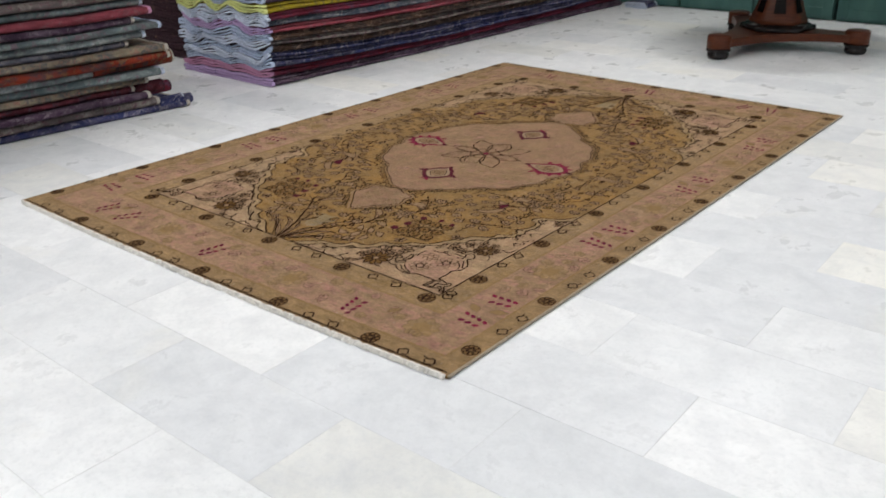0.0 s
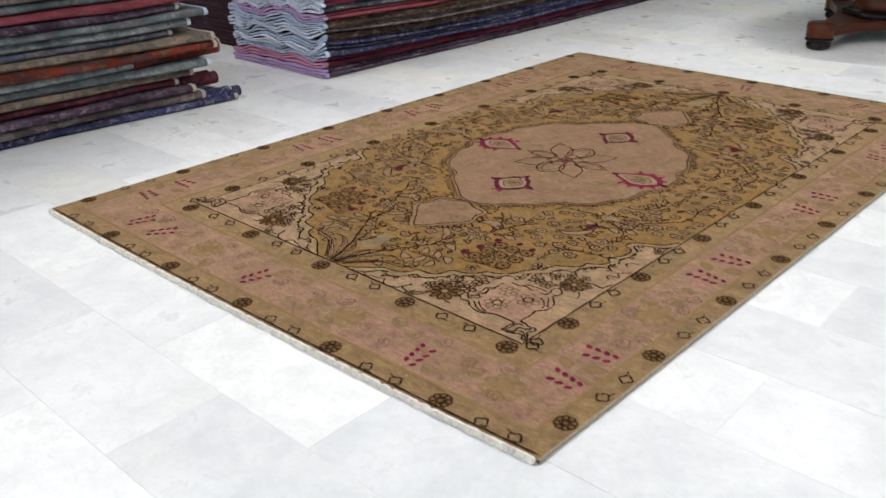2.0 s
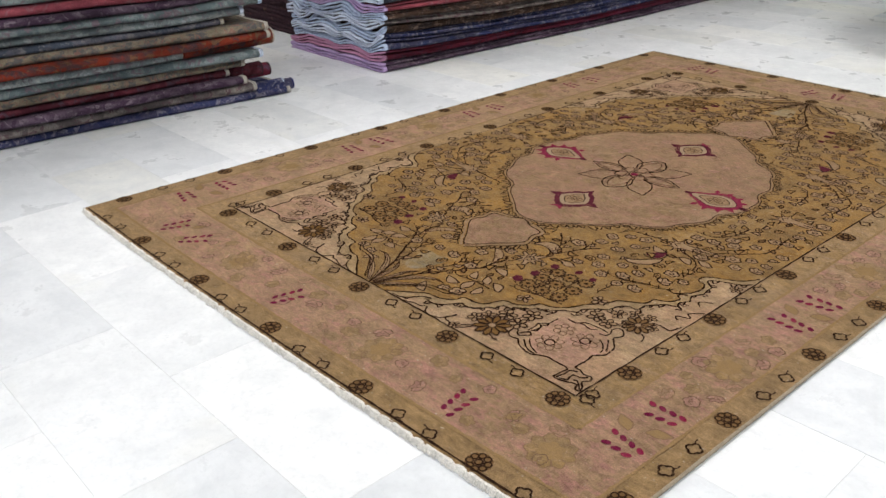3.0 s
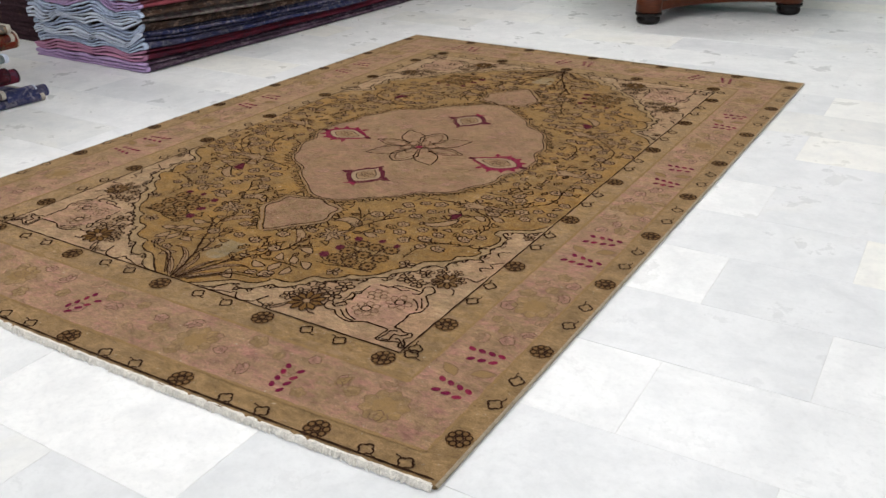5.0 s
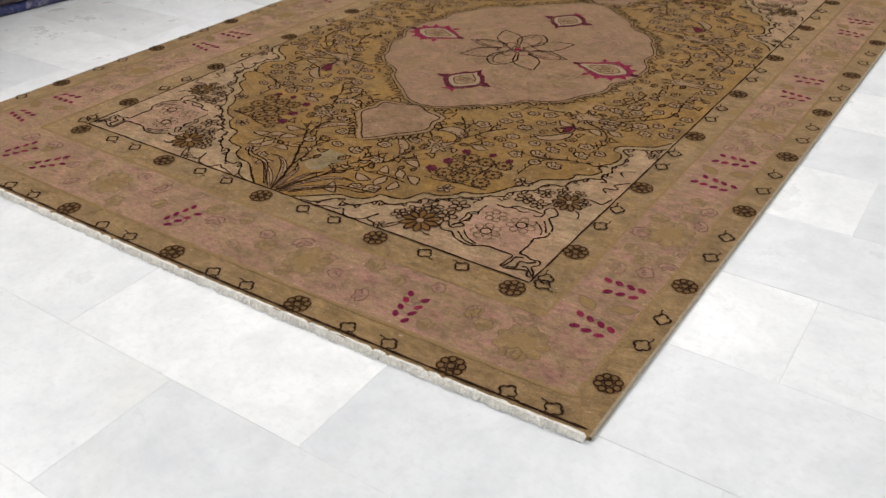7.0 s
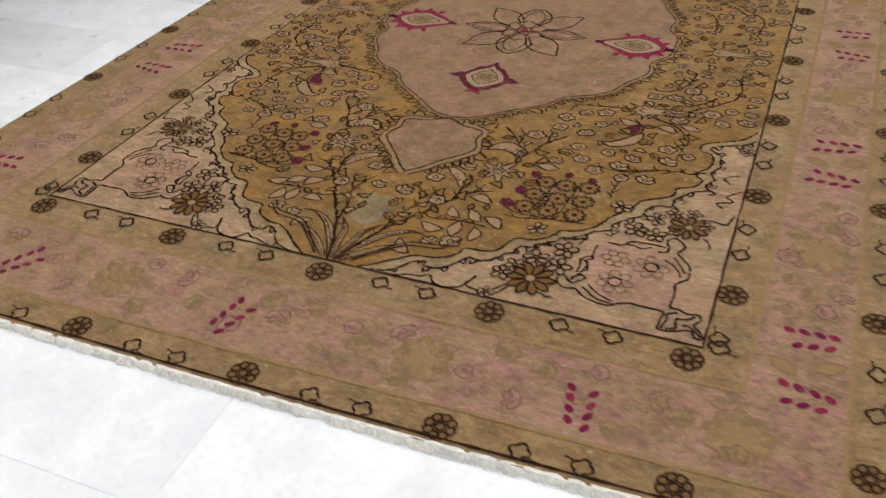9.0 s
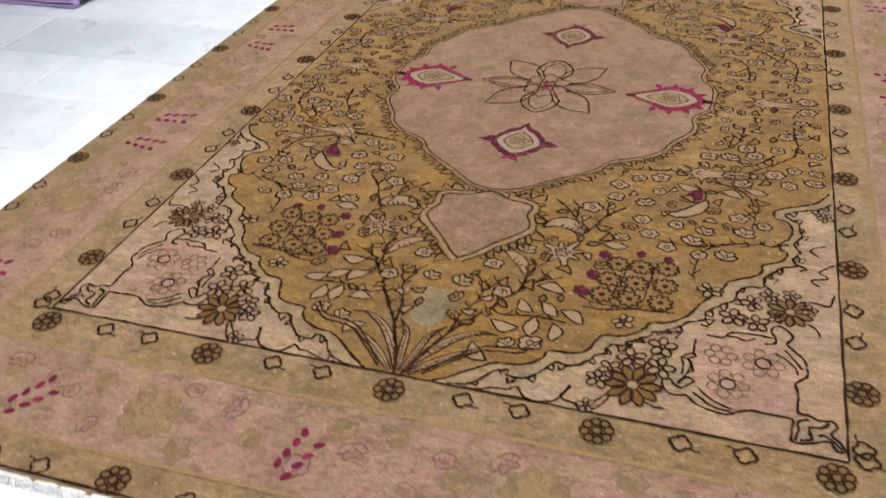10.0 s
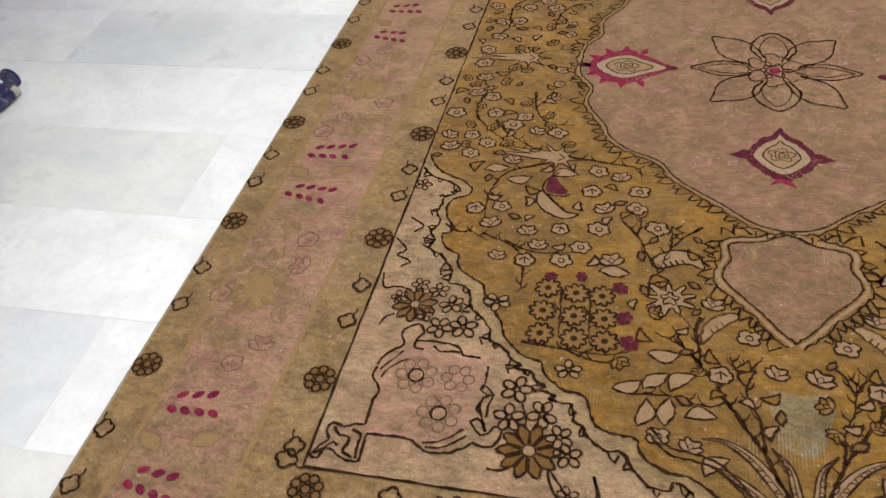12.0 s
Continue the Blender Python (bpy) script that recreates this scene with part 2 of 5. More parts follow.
CARPETS = {
    "navy": carpet_material("navy_wool", (0.032, 0.038, 0.100), (0.065, 0.060, 0.105), (0.14, 0.13, 0.16)),
    "slate": carpet_material("slate_wool", (0.060, 0.072, 0.098), (0.10, 0.095, 0.115), (0.16, 0.15, 0.15)),
    "grey": carpet_material("grey_wool", (0.185, 0.215, 0.222), (0.26, 0.275, 0.27), (0.12, 0.10, 0.11)),
    "teal": carpet_material("grey_teal_wool", (0.115, 0.145, 0.150), (0.165, 0.190, 0.190), (0.12, 0.085, 0.10)),
    "taupe": carpet_material("taupe_wool", (0.120, 0.098, 0.096), (0.18, 0.155, 0.14), (0.08, 0.04, 0.05)),
    "sand": carpet_material("sand_wool", (0.225, 0.185, 0.130), (0.085, 0.080, 0.078), (0.15, 0.075, 0.06), 16),
    "orange": carpet_material("orange_red_wool", (0.19, 0.030, 0.016), (0.06, 0.032, 0.034), (0.10, 0.055, 0.03), 7),
    "rose": carpet_material("rose_wool", (0.245, 0.055, 0.070), (0.20, 0.045, 0.060), (0.15, 0.06, 0.07)),
    "wine": carpet_material("wine_wool", (0.070, 0.014, 0.022), (0.10, 0.024, 0.032), (0.05, 0.03, 0.04)),
    "plum": carpet_material("plum_wool", (0.060, 0.034, 0.058), (0.085, 0.058, 0.080), (0.12, 0.095, 0.11)),
    "brown": carpet_material("brown_wool", (0.070, 0.040, 0.028), (0.045, 0.034, 0.032), (0.15, 0.10, 0.08)),
    "yellow": carpet_material("mustard_wool", (0.33, 0.25, 0.020), (0.25, 0.18, 0.022), (0.10, 0.075, 0.03)),
    "maroon": carpet_material("raspberry_wool", (0.165, 0.024, 0.042), (0.11, 0.024, 0.042), (0.06, 0.03, 0.05)),
    # dark corner rugs, deepened further so their colour carries the corner's shade
    "shade_black": carpet_material("shade_black_wool", (0.010, 0.007, 0.009), (0.018, 0.009, 0.012), (0.03, 0.018, 0.02)),
    "shade_maroon": carpet_material("shade_maroon_wool", (0.018, 0.006, 0.008), (0.024, 0.009, 0.012), (0.02, 0.012, 0.016)),
}
EDGES = {
    "pale_blue": ink_material("pale_blue_wool_back", (0.46, 0.54, 0.70), (0.24, 0.29, 0.42)),
    "lavender": ink_material("lavender_wool_back", (0.46, 0.32, 0.54), (0.30, 0.22, 0.40)),
    "lemon": ink_material("lemon_wool_back", (0.70, 0.74, 0.28), (0.48, 0.50, 0.18)),
    "ice": ink_material("ice_grey_wool_back", (0.62, 0.68, 0.80), (0.32, 0.37, 0.48)),
    "pink": ink_material("pink_wool_back", (0.50, 0.24, 0.36), (0.38, 0.18, 0.30)),
    "ivory": ink_material("ivory_knotted_ends", (0.46, 0.42, 0.36), (0.30, 0.27, 0.24)),
    # corner shade in the colour of these ends; two dark red rolls share it
    "dark": ink_material("dark_plum_shaded_wool_back", (0.030, 0.014, 0.020), (0.055, 0.03, 0.035)),
    "navy": ink_material("navy_wool_back", (0.016, 0.024, 0.10), (0.03, 0.04, 0.13)),
}

# ---- mesh helpers ----


def mesh_of(name, verts, faces, materials, indices=None, smooth=False):
    me = bpy.data.meshes.new(name)
    me.from_pydata(verts, [], faces)
    for m in materials:
        me.materials.append(m)
    if indices is not None:
        me.polygons.foreach_set("material_index", indices)
    if smooth:
        me.polygons.foreach_set("use_smooth", [True] * len(me.polygons))
    me.update()
    return me


def child(name, me, parent, label=""):
    ob = new(name, me)
    ob.parent = parent
    return tagged(ob, label)


def part(name, bm, material, parent, label=""):
    me = bpy.data.meshes.new(name)
    bm.to_mesh(me)
    bm.free()
    me.materials.append(material)
    return child(name, me, parent, label)


def thing(name, label, category, group="", kind="", at=(0, 0, 0)):
    ob = new(name)
    ob.location = at
    return tagged(ob, label, category, group, kind)


def box(bm, x0, x1, y0, y1, z0, z1, bevel=0.0):
    made = bmesh.ops.create_cube(bm, size=1, matrix=Matrix.Translation(((x0 + x1) / 2, (y0 + y1) / 2, (z0 + z1) / 2)) @ Matrix.Diagonal((x1 - x0, y1 - y0, z1 - z0, 1)))
    if bevel:
        edges = {e for v in made["verts"] for e in v.link_edges}
        bmesh.ops.bevel(bm, geom=list(edges), offset=bevel, segments=2, profile=0.5, affect='EDGES')
    return bm


def turned(bm, profile, segments=28, matrix=Matrix()):
    """A turned solid from (radius, height) pairs."""
    rings = []
    for r, z in profile:
        rings.append([bm.verts.new(matrix @ Vector((r * math.cos(2 * math.pi * k / segments), r * math.sin(2 * math.pi * k / segments), z))) for k in range(segments)])
    for a, b in zip(rings, rings[1:]):
        for k in range(segments):
            bm.faces.new((a[k], a[(k + 1) % segments], b[(k + 1) % segments], b[k])).smooth = True
    bm.faces.new(list(reversed(rings[0])))
    bm.faces.new(rings[-1])
    return bm


# ---- the room ----
WEST, EAST, SOUTH, NORTH, HIGH = -4.2, 4.5, -5.5, 4.79, 3.1


def wall_with_openings(name, axis, at, thick, lo, hi, openings):
    """A wall along x or y with rectangular openings (from, to, sill, head), in one mesh of blocks."""
    bm = bmesh.new()

    def block(a, b, z0, z1):
        if axis == "x":
            box(bm, a, b, min(at, at + thick), max(at, at + thick), z0, z1)
        else:
            box(bm, min(at, at + thick), max(at, at + thick), a, b, z0, z1)
    edge = lo
    for a, b, sill, head in openings:
        block(edge, a, 0, HIGH)
        block(a, b, 0, sill)
        block(a, b, head, HIGH)
        edge = b
    block(edge, hi, 0, HIGH)
    me = bpy.data.meshes.new(name)
    bm.to_mesh(me)
    bm.free()
    me.materials.append(PLASTER)
    return tagged(new(name, me), "plain white plastered shop wall", "wall", kind="structure")


wall_with_openings("wall_south", "x", SOUTH, -0.2, WEST - 0.2, EAST + 0.2, [(-3.2, -0.6, 0.65, 2.85), (0.3, 2.9, 0.65, 2.85)])
# east openings are assumed, added to let side light in
wall_with_openings("wall_east", "y", EAST, 0.2, SOUTH, NORTH, [(-3.9, -1.3, 0.65, 2.85), (-0.1, 2.5, 0.65, 2.85)])
wall_with_openings("wall_west", "y", WEST, -0.2, SOUTH, NORTH, [])
wall_with_openings("wall_north", "x", NORTH, 0.2, WEST - 0.2, EAST + 0.2, [])
bm = box(bmesh.new(), WEST - 0.2, EAST + 0.2, SOUTH - 0.2, NORTH + 0.2, HIGH, HIGH + 0.2)
me = bpy.data.meshes.new("ceiling")
bm.to_mesh(me)
bm.free()
me.materials.append(PLASTER)
tagged(new("ceiling", me), "plain white plastered ceiling", "ceiling", kind="structure")
bm = box(bmesh.new(), -40, 40, -40, 40, -0.3, -0.05)
me = bpy.data.meshes.new("ground")
bm.to_mesh(me)
bm.free()
me.materials.append(JOINT)
tagged(new("ground", me), "plain grey ground outside the shop", "ground", kind="structure")


def window_frame(name, m):
    w = tagged(new(name), "grey painted shop window frame in the wall", "window", kind="structure")
    w.matrix_world = m
    for x0, x1, z0, z1 in ((-1.3, -1.24, 0, 2.2), (1.24, 1.3, 0, 2.2), (-1.24, 1.24, 0, 0.06), (-1.24, 1.24, 2.14, 2.2), (-0.03, 0.03, 0.06, 2.14)):
        part("frame_bar", box(bmesh.new(), x0, x1, -0.03, 0.03, z0, z1, 0.006), FRAME_PAINT, w)


def ceiling_light(x, y):
    c = thing("ceiling_light", "long white ceiling light fixture, switched on", "lamp", "ceiling lights", at=(x, y, 3.04))
    for a in (-1, 1):
        part("side_rail", box(bmesh.new(), -0.62, 0.62, min(a * 0.14, a * 0.16), max(a * 0.14, a * 0.16), -0.02, 0.06, 0.003), FRAME_PAINT, c)
        part("end_cap", box(bmesh.new(), min(a * 0.60, a * 0.62), max(a * 0.60, a * 0.62), -0.14, 0.14, -0.02, 0.06, 0.003), FRAME_PAINT, c)
    part("backing", box(bmesh.new(), -0.60, 0.60, -0.14, 0.14, 0.04, 0.06), PLASTER, c)


for lx, ly in LAMP_SPOTS:
    ceiling_light(lx, ly)

window_frame("window_1", pose(-1.9, -5.56, 0.65))
window_frame("window_2", pose(1.6, -5.56, 0.65))
# the last two frames stand in the added east openings
window_frame("window_3", pose(4.56, -2.6, 0.65, 0, 0, 90))
window_frame("window_4", pose(4.56, 1.2, 0.65, 0, 0, 90))


def green_cabinet(x, width):
    """A low painted cabinet with a plinth, two framed doors and a top."""
    c = thing("green_cabinet", "worn green painted wooden cabinet against the wall", "cabinet", "green cabinets", at=(x, 4.31, 0))
    part("body", box(bmesh.new(), 0.006, width - 0.006, 0.03, 0.45, 0.0, 0.86, 0.003), DARK_GREEN, c)
    part("top", box(bmesh.new(), 0.0, width, -0.02, 0.46, 0.86, 0.90, 0.006), GREEN, c)
    half = width / 2
    for k in (0, 1):
        a, b = k * half + 0.012, (k + 1) * half - (0.012 if k else 0.002)
        d = part("door", box(bmesh.new(), a, b, 0.0, 0.028, 0.012, 0.85, 0.004), GREEN, c)
        for p in ((a + 0.002, a + 0.08, 0.03, 0.83), (b - 0.08, b - 0.002, 0.03, 0.83), (a + 0.08, b - 0.08, 0.03, 0.10), (a + 0.08, b - 0.08, 0.76, 0.83)):
            part("rail", box(bmesh.new(), p[0], p[1], -0.008, 0.002, p[2], p[3], 0.003), GREEN, d)
        part("knob", turned(bmesh.new(), [(0.001, 0), (0.008, 0.0), (0.007, 0.012), (0.014, 0.02), (0.012, 0.028), (0.001, 0.03)], 12,
                            pose(b - 0.04 if k == 0 else a + 0.04, -0.008, 0.5, 90)), EBONY, d, "small dark knob")
    return c


for k in range(4):
    green_cabinet(-2.50 + 1.29 * k, 1.285)


# ---- the pedestal table ----


def pedestal_table():
    t = thing("pedestal_table", "polished mahogany pedestal table with three bun feet", "table", at=(0.03, 3.05, 0))
    angles = [radians(a) for a in (-99, 8, 131)]
    reach = 0.56
    # concave three-armed platform
    bm = bmesh.new()
    outline = []
    for i in range(3):
        a, b = angles[i], angles[(i + 1) % 3]
        if b < a:
            b += 2 * math.pi
        pa, pb = Vector((math.cos(a), math.sin(a), 0)), Vector((math.cos(b), math.sin(b), 0))
        side_a, side_b = Vector((-pa.y, pa.x, 0)), Vector((pb.y, -pb.x, 0))
        p0, p1 = pa * reach + side_a * 0.06, pb * reach + side_b * 0.06
        mid = (pa + pb).normalized() * 0.12
        for k in range(13):
            s = k / 12
            outline.append(p0 * (1 - s) ** 2 + mid * 2 * s * (1 - s) + p1 * s * s)
    low = [bm.verts.new((p.x, p.y, 0.075)) for p in outline]
    top = [bm.verts.new((p.x, p.y, 0.125)) for p in outline]
    bm.faces.new(list(reversed(low)))
    bm.faces.new(top)
    for k in range(len(outline)):
        j = (k + 1) % len(outline)
        bm.faces.new((low[k], low[j], top[j], top[k]))
    part("platform", bm, MAHOGANY, t)
    for a in angles:
        m = pose(reach * math.cos(a), reach * math.sin(a), 0)
        foot = part("foot", turned(bmesh.new(), [(0.05, 0.066), (0.072, 0.068), (0.076, 0.08), (0.072, 0.088), (0.074, 0.092), (0.074, 0.142), (0.066, 0.15), (0.02, 0.152)], 28, m), MAHOGANY, t)
        part("bun", turned(bmesh.new(), [(0.045, 0.0), (0.060, 0.005), (0.068, 0.020), (0.066, 0.038), (0.056, 0.046), (0.074, 0.050), (0.078, 0.057), (0.074, 0.064), (0.05, 0.070)], 28, m), EBONY, foot, "ebonised turned bun")
    mid = pose(0.06, 0.02, 0, 0, 0, -99)
    plinth = [(0.235, 0.125), (0.238, 0.135), (0.236, 0.155), (0.205, 0.163), (0.195, 0.17)]
    part("plinth", turned(bmesh.new(), plinth, 6, mid), EBONY, t, "black moulded plinth")
    column = [(0.190 - 0.105 * (1 - (1 - s / 14) ** 2.2) + (0.05 * max(0, s / 14 - 0.75)), 0.165 + 0.50 * s / 14) for s in range(15)]
    shaft = part("column", turned(bmesh.new(), column, 6, mid), MAHOGANY, t)
    for k in range(6):
        m = pose(0.06, 0.02, 0, 0, 0, -69 + 60 * k)
        bm = bmesh.new()
        left, right = [], []
        for s in range(2, 12):
            r, z = column[s]
            q = r * math.cos(radians(30)) + 0.004
            left.append(bm.verts.new(m @ Vector((q, -r * 0.24, z))))
            right.append(bm.verts.new(m @ Vector((q, r * 0.24, z))))
        for j in range(len(left) - 1):
            bm.faces.new((left[j], right[j], right[j + 1], left[j + 1]))
        bmesh.ops.solidify(bm, geom=bm.faces[:], thickness=0.004)
        part("inlay", bm, EBONY, shaft, "black inlaid panel")
    part("tabletop", turned(bmesh.new(), [(0.60, 0.665), (0.645, 0.672), (0.66, 0.69), (0.66, 0.72), (0.65, 0.735), (0.63, 0.74)], 64, mid), MAHOGANY, t)


pedestal_table()


# ---- piles of folded rugs ----


def rug_section(passes, back, front, z0, thick, fill, seed):
    """Cross-section of a rug folded back and forth: closed outline of (x, z)."""
    line = []
    for p in range(passes):
        z = z0 + thick * (p + 0.5)
        xs = [back + (front - back) * k / 15 for k in range(16)]
        tip = 0.02 * noise.noise((seed * 3.7, p * 5.1, 0.3))
        xs = [x + tip * (k / 15) for k, x in enumerate(xs)]
        if p % 2:
            xs.reverse()
        line += [(x, z + (0.24 if passes == 2 else 0.42) * thick * noise.noise((x * 10, seed * 1.7, p * 3.0))) for x in xs]
        if p < passes - 1:
            side = 1 if p % 2 == 0 else -1
            x = xs[-1]
            line += [(x + side * thick * 0.5 * math.sin(a), z + thick * 0.5 * (1 - math.cos(a))) for a in (math.pi * j / 5 for j in range(1, 5))]
    half = thick * fill / 2
    left, right = [], []
    for k, (x, z) in enumerate(line):
        a, b = line[max(0, k - 1)], line[min(len(line) - 1, k + 1)]
        dx, dz = b[0] - a[0], b[1] - a[1]
        d = math.hypot(dx, dz) or 1
        left.append((x - dz / d * half, z + dx / d * half))
        right.append((x + dz / d * half, z - dx / d * half))
    (ax, az), (bx, bz) = line[0], line[-1]
    tail = [(ax - (half if line[1][0] > ax else -half), az)]
    head = [(bx + (half if line[-2][0] < bx else -half), bz)]
    return right + head + left[::-1] + tail


def slump(x, y, z, seed, lift, ripple):
    """How a whole pile sags and ripples; shared by all its rugs."""
    k = min(1.0, z / 0.12)
    return (z + k * (lift * noise.noise((y * 0.9, z * 0.8, seed)) + 0.35 * lift * noise.noise((y * 3.1, z * 2, seed + 4))
                     + ripple * noise.noise((x * 7.0, z * 9, seed + 9)) * math.exp(-abs(y - slump.end) * 4)))


slump.end = 0.32


def sweep(section, stations, seed, lift, ripple, swing, skew=(0.0, 0.0)):
    verts, faces = [], []
    n = len(section)
    for y in stations:
        off = swing * noise.noise((y * 1.3, seed * 2.3, 5.0)) + skew[0] * math.copysign(min(abs(y - skew[1]), 1.6), y - skew[1])
        verts += [(x + off, y, max(0.001, slump(x, y, z, 3.0, lift, ripple))) for x, z in section]
    for s in range(len(stations) - 1):
        for k in range(n):
            j = (k + 1) % n
            a, b, c, d = s * n + k, s * n + j, (s + 1) * n + j, (s + 1) * n + k
            faces.append((a, b, c, d))
    faces.append(tuple(range(n))[::-1])
    faces.append(tuple(range((len(stations) - 1) * n, len(stations) * n)))
    return verts, faces


def folded_rug(words, colour, edge, passes, back, front, y0, y1, z0, thick, seed, fill=0.92, ends="both", lift=0.012, ripple=0.0, swing=0.02, group="", strip=0.014, skew=(0.0, 0.0)):
    section = rug_section(passes, back, front, z0, thick, fill, seed)
    count = max(10, int((y1 - y0) / 0.09))
    stations = [y0 + (y1 - y0) * k / count for k in range(count + 1)]
    r = thing("folded_rug", words, "rug", group)
    v, f = sweep(section, stations, seed, lift, ripple, swing, skew)
    child("body", mesh_of("body", v, f, [CARPETS[colour]], smooth=True), r)
    fat = rug_section(passes, back, front, z0, thick, min(0.97, fill + 0.08), seed)
    for at, way in ((y0, -1), (y1, 1)):
        if ends in ("both", "near" if way < 0 else "far"):
            rng = sorted((at - way * 0.004, at + way * strip))
            v, f = sweep(fat, [rng[0], sum(rng) / 2, rng[1]], seed, lift, ripple, swing, skew)
            child("edge", mesh_of("edge", v, f, [EDGES[edge]], smooth=True), r, "knotted pale woven end")
    return r


def long_words(colour, where):
    return f"folded {colour} patterned wool rug {where}"


# pile beside the laid-out rug, its long folds towards the aisle
PILE_A = [("navy", "ivory", -0.325), ("taupe", "ivory", -0.49), ("plum", "ivory", -0.54), ("wine", "ivory", -0.60), ("sand", "ivory", -0.53),
          ("teal", "ice", -0.46), ("grey", "ice", -0.46), ("orange", "ivory", -0.42), ("sand", "ivory", -0.43), ("slate", "ivory", -0.60),
          ("grey", "ice", -0.51), ("teal", "pale_blue", -0.43), ("plum", "ivory", -0.56), ("rose", "pink", -0.47), ("teal", "ice", -0.49),
          ("taupe", "ivory", -0.45), ("slate", "ice", -0.52), ("wine", "pink", -0.47), ("grey", "ice", -0.50), ("brown", "ivory", -0.55), ("navy", "ivory", -0.48)]
# out-of-view rugs continue the pile; height added to shade the gap behind
PILE_A += [(c, "ivory", -0.5 + 0.05 * math.sin(7.0 * k)) for k, c in enumerate(("brown", "teal", "rose", "slate", "sand", "wine", "grey", "plum", "navy", "taupe", "orange", "teal", "brown", "slate"))]
level = 0.001
for k, (colour, edge, end) in enumerate(PILE_A):
    thick = 0.0185 + 0.003 * noise.noise((k * 1.7, 2.0, 0.0)) if colour not in ("wine", "slate") else 0.0145
    folded_rug(long_words(colour, "lying in a tall pile"), colour, edge, 2, -2.60, -1.815 + 0.03 * noise.noise((k * 2.9, 0.4, 1)) - (0.03 if colour in ("wine", "slate") else 0), -3.3, end + 0.075, level, thick, k + 1,
               ends="far", lift=0.02, fill=0.82, skew=(0.07, -0.24), swing=0.05, group="folded rugs of the near pile")
    level += 2 * thick + 0.0030

# pile with its wavy folded ends towards the camera
PILE_B = [("plum", "lavender", 0.0), ("maroon", "pink", 0.0), ("navy", "pale_blue", 0.01), ("navy", "ice", 0.0), ("brown", "pale_blue", 0.01), ("taupe", "ice", 0.0),
          ("brown", "pale_blue", 0.0), ("rose", "lavender", 0.01), ("slate", "ice", 0.0), ("maroon", "ice", 0.0), ("yellow", "lemon", 0.01),
          ("plum", "pale_blue", 0.0), ("taupe", "ice", 0.0), ("navy", "pale_blue", 0.0), ("brown", "ice", 0.01), ("wine", "lavender", 0.0), ("slate", "pale_blue", 0.0)]
# unseen upper rugs, added so this pile also blocks light from the gap
PILE_B += [(c, e, 0.006) for c, e in zip(("brown", "navy", "maroon", "plum", "taupe", "slate", "wine", "rose", "navy", "brown", "teal"), ("ice", "pale_blue", "lavender") * 4)]
level = 0.001
for k, (colour, edge, step) in enumerate(PILE_B):
    thick = 0.0135 + 0.002 * noise.noise((k * 1.9, 7.0, 0.0))
    folded_rug(long_words(colour, "with pale folded ends"), colour, edge, 3, -2.63 + 0.05 * noise.noise((k * 2.2, 5, 1)), -1.790 + 0.025 * noise.noise((k * 3.1, 9, 2)), 0.312 + step + 0.035 * abs(noise.noise((k * 4.7, 2, 8))), 4.18, level, thick, 40 + k,
               fill=0.52, lift=0.02, ripple=0.07, swing=0.03, skew=(0.04, 0.32), group="folded rugs of the far pile", ends="near", strip=0.02)
    level += 3 * thick + 0.001

# corner pile behind both; the gap's shade is put into its carpet colours
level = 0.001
# stacked up past the view as well, to keep the corner shaded
for k, colour in enumerate(("shade_black", "shade_maroon", "shade_black", "shade_black", "shade_maroon", "shade_black") * 4):
    folded_rug(long_words(colour, "in a corner pile, darkened for shade"), colour, "dark", 2, -3.5, -2.83 + 0.03 * noise.noise((k * 1.3, 3, 3)), 0.50 + 0.03 * noise.noise((k, 8, 1)), 3.4, level, 0.024, 80 + k,
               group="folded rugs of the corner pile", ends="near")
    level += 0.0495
slump.end = 4.2
folded_rug("small folded blue and white cloth on the floor", "navy", "ice", 3, -1.60, -1.42, 4.10, 4.27, 0.001, 0.016, 99, fill=0.8, swing=0.0)


def rolled_rug(words, colour, edge, x, y0, y1, z, radius):
    """A rolled-up rug: a spiral sheet with thickness."""
    r = thing("rolled_rug", words, "rug", "rolled rug ends")
    turns, steps = 2.4, 44
    outer, inner = [], []
    for k in range(steps + 1):
        a = 2 * math.pi * turns * k / steps
        rad = radius * (0.22 + 0.78 * k / steps)
        outer.append((x + rad * math.cos(a), z + rad * math.sin(a)))
        inner.append((x + (rad - radius * 0.25) * math.cos(a), z + (rad - radius * 0.25) * math.sin(a)))
    ring = outer + inner[::-1]
    n = len(ring)

    def tube(a, b):
        verts = [(px, yy, pz) for yy in (a, b) for px, pz in ring]
        faces = [(k, (k + 1) % n, n + (k + 1) % n, n + k) for k in range(n)]
        for o in (0, n):
            for k in range(steps):
                faces.append((o + k, o + k + 1, o + n - 2 - k, o + n - 1 - k))
        return verts, faces
    child("body", mesh_of("body", *tube(y0, y1), [CARPETS[colour]], smooth=True), r)
    child("edge", mesh_of("edge", *tube(y1, y1 + 0.008), [EDGES[edge]], smooth=True), r, "pale woven edge")


rolled_rug("end of a dark red rolled rug in the pile", "wine", "dark", -1.885, -0.50, -0.345, 0.122, 0.036)
rolled_rug("end of a wine red rolled rug in the pile", "maroon", "dark", -1.90, -0.70, -0.295, 0.108, 0.034)
rolled_rug("end of a patterned orange rolled rug with ivory edge", "orange", "ivory", -1.862, -0.72, -0.285, 0.268, 0.042)
rolled_rug("navy rolled rug end lying on the marble floor", "navy", "ice", -1.842, -0.40, -0.262, 0.037, 0.035)
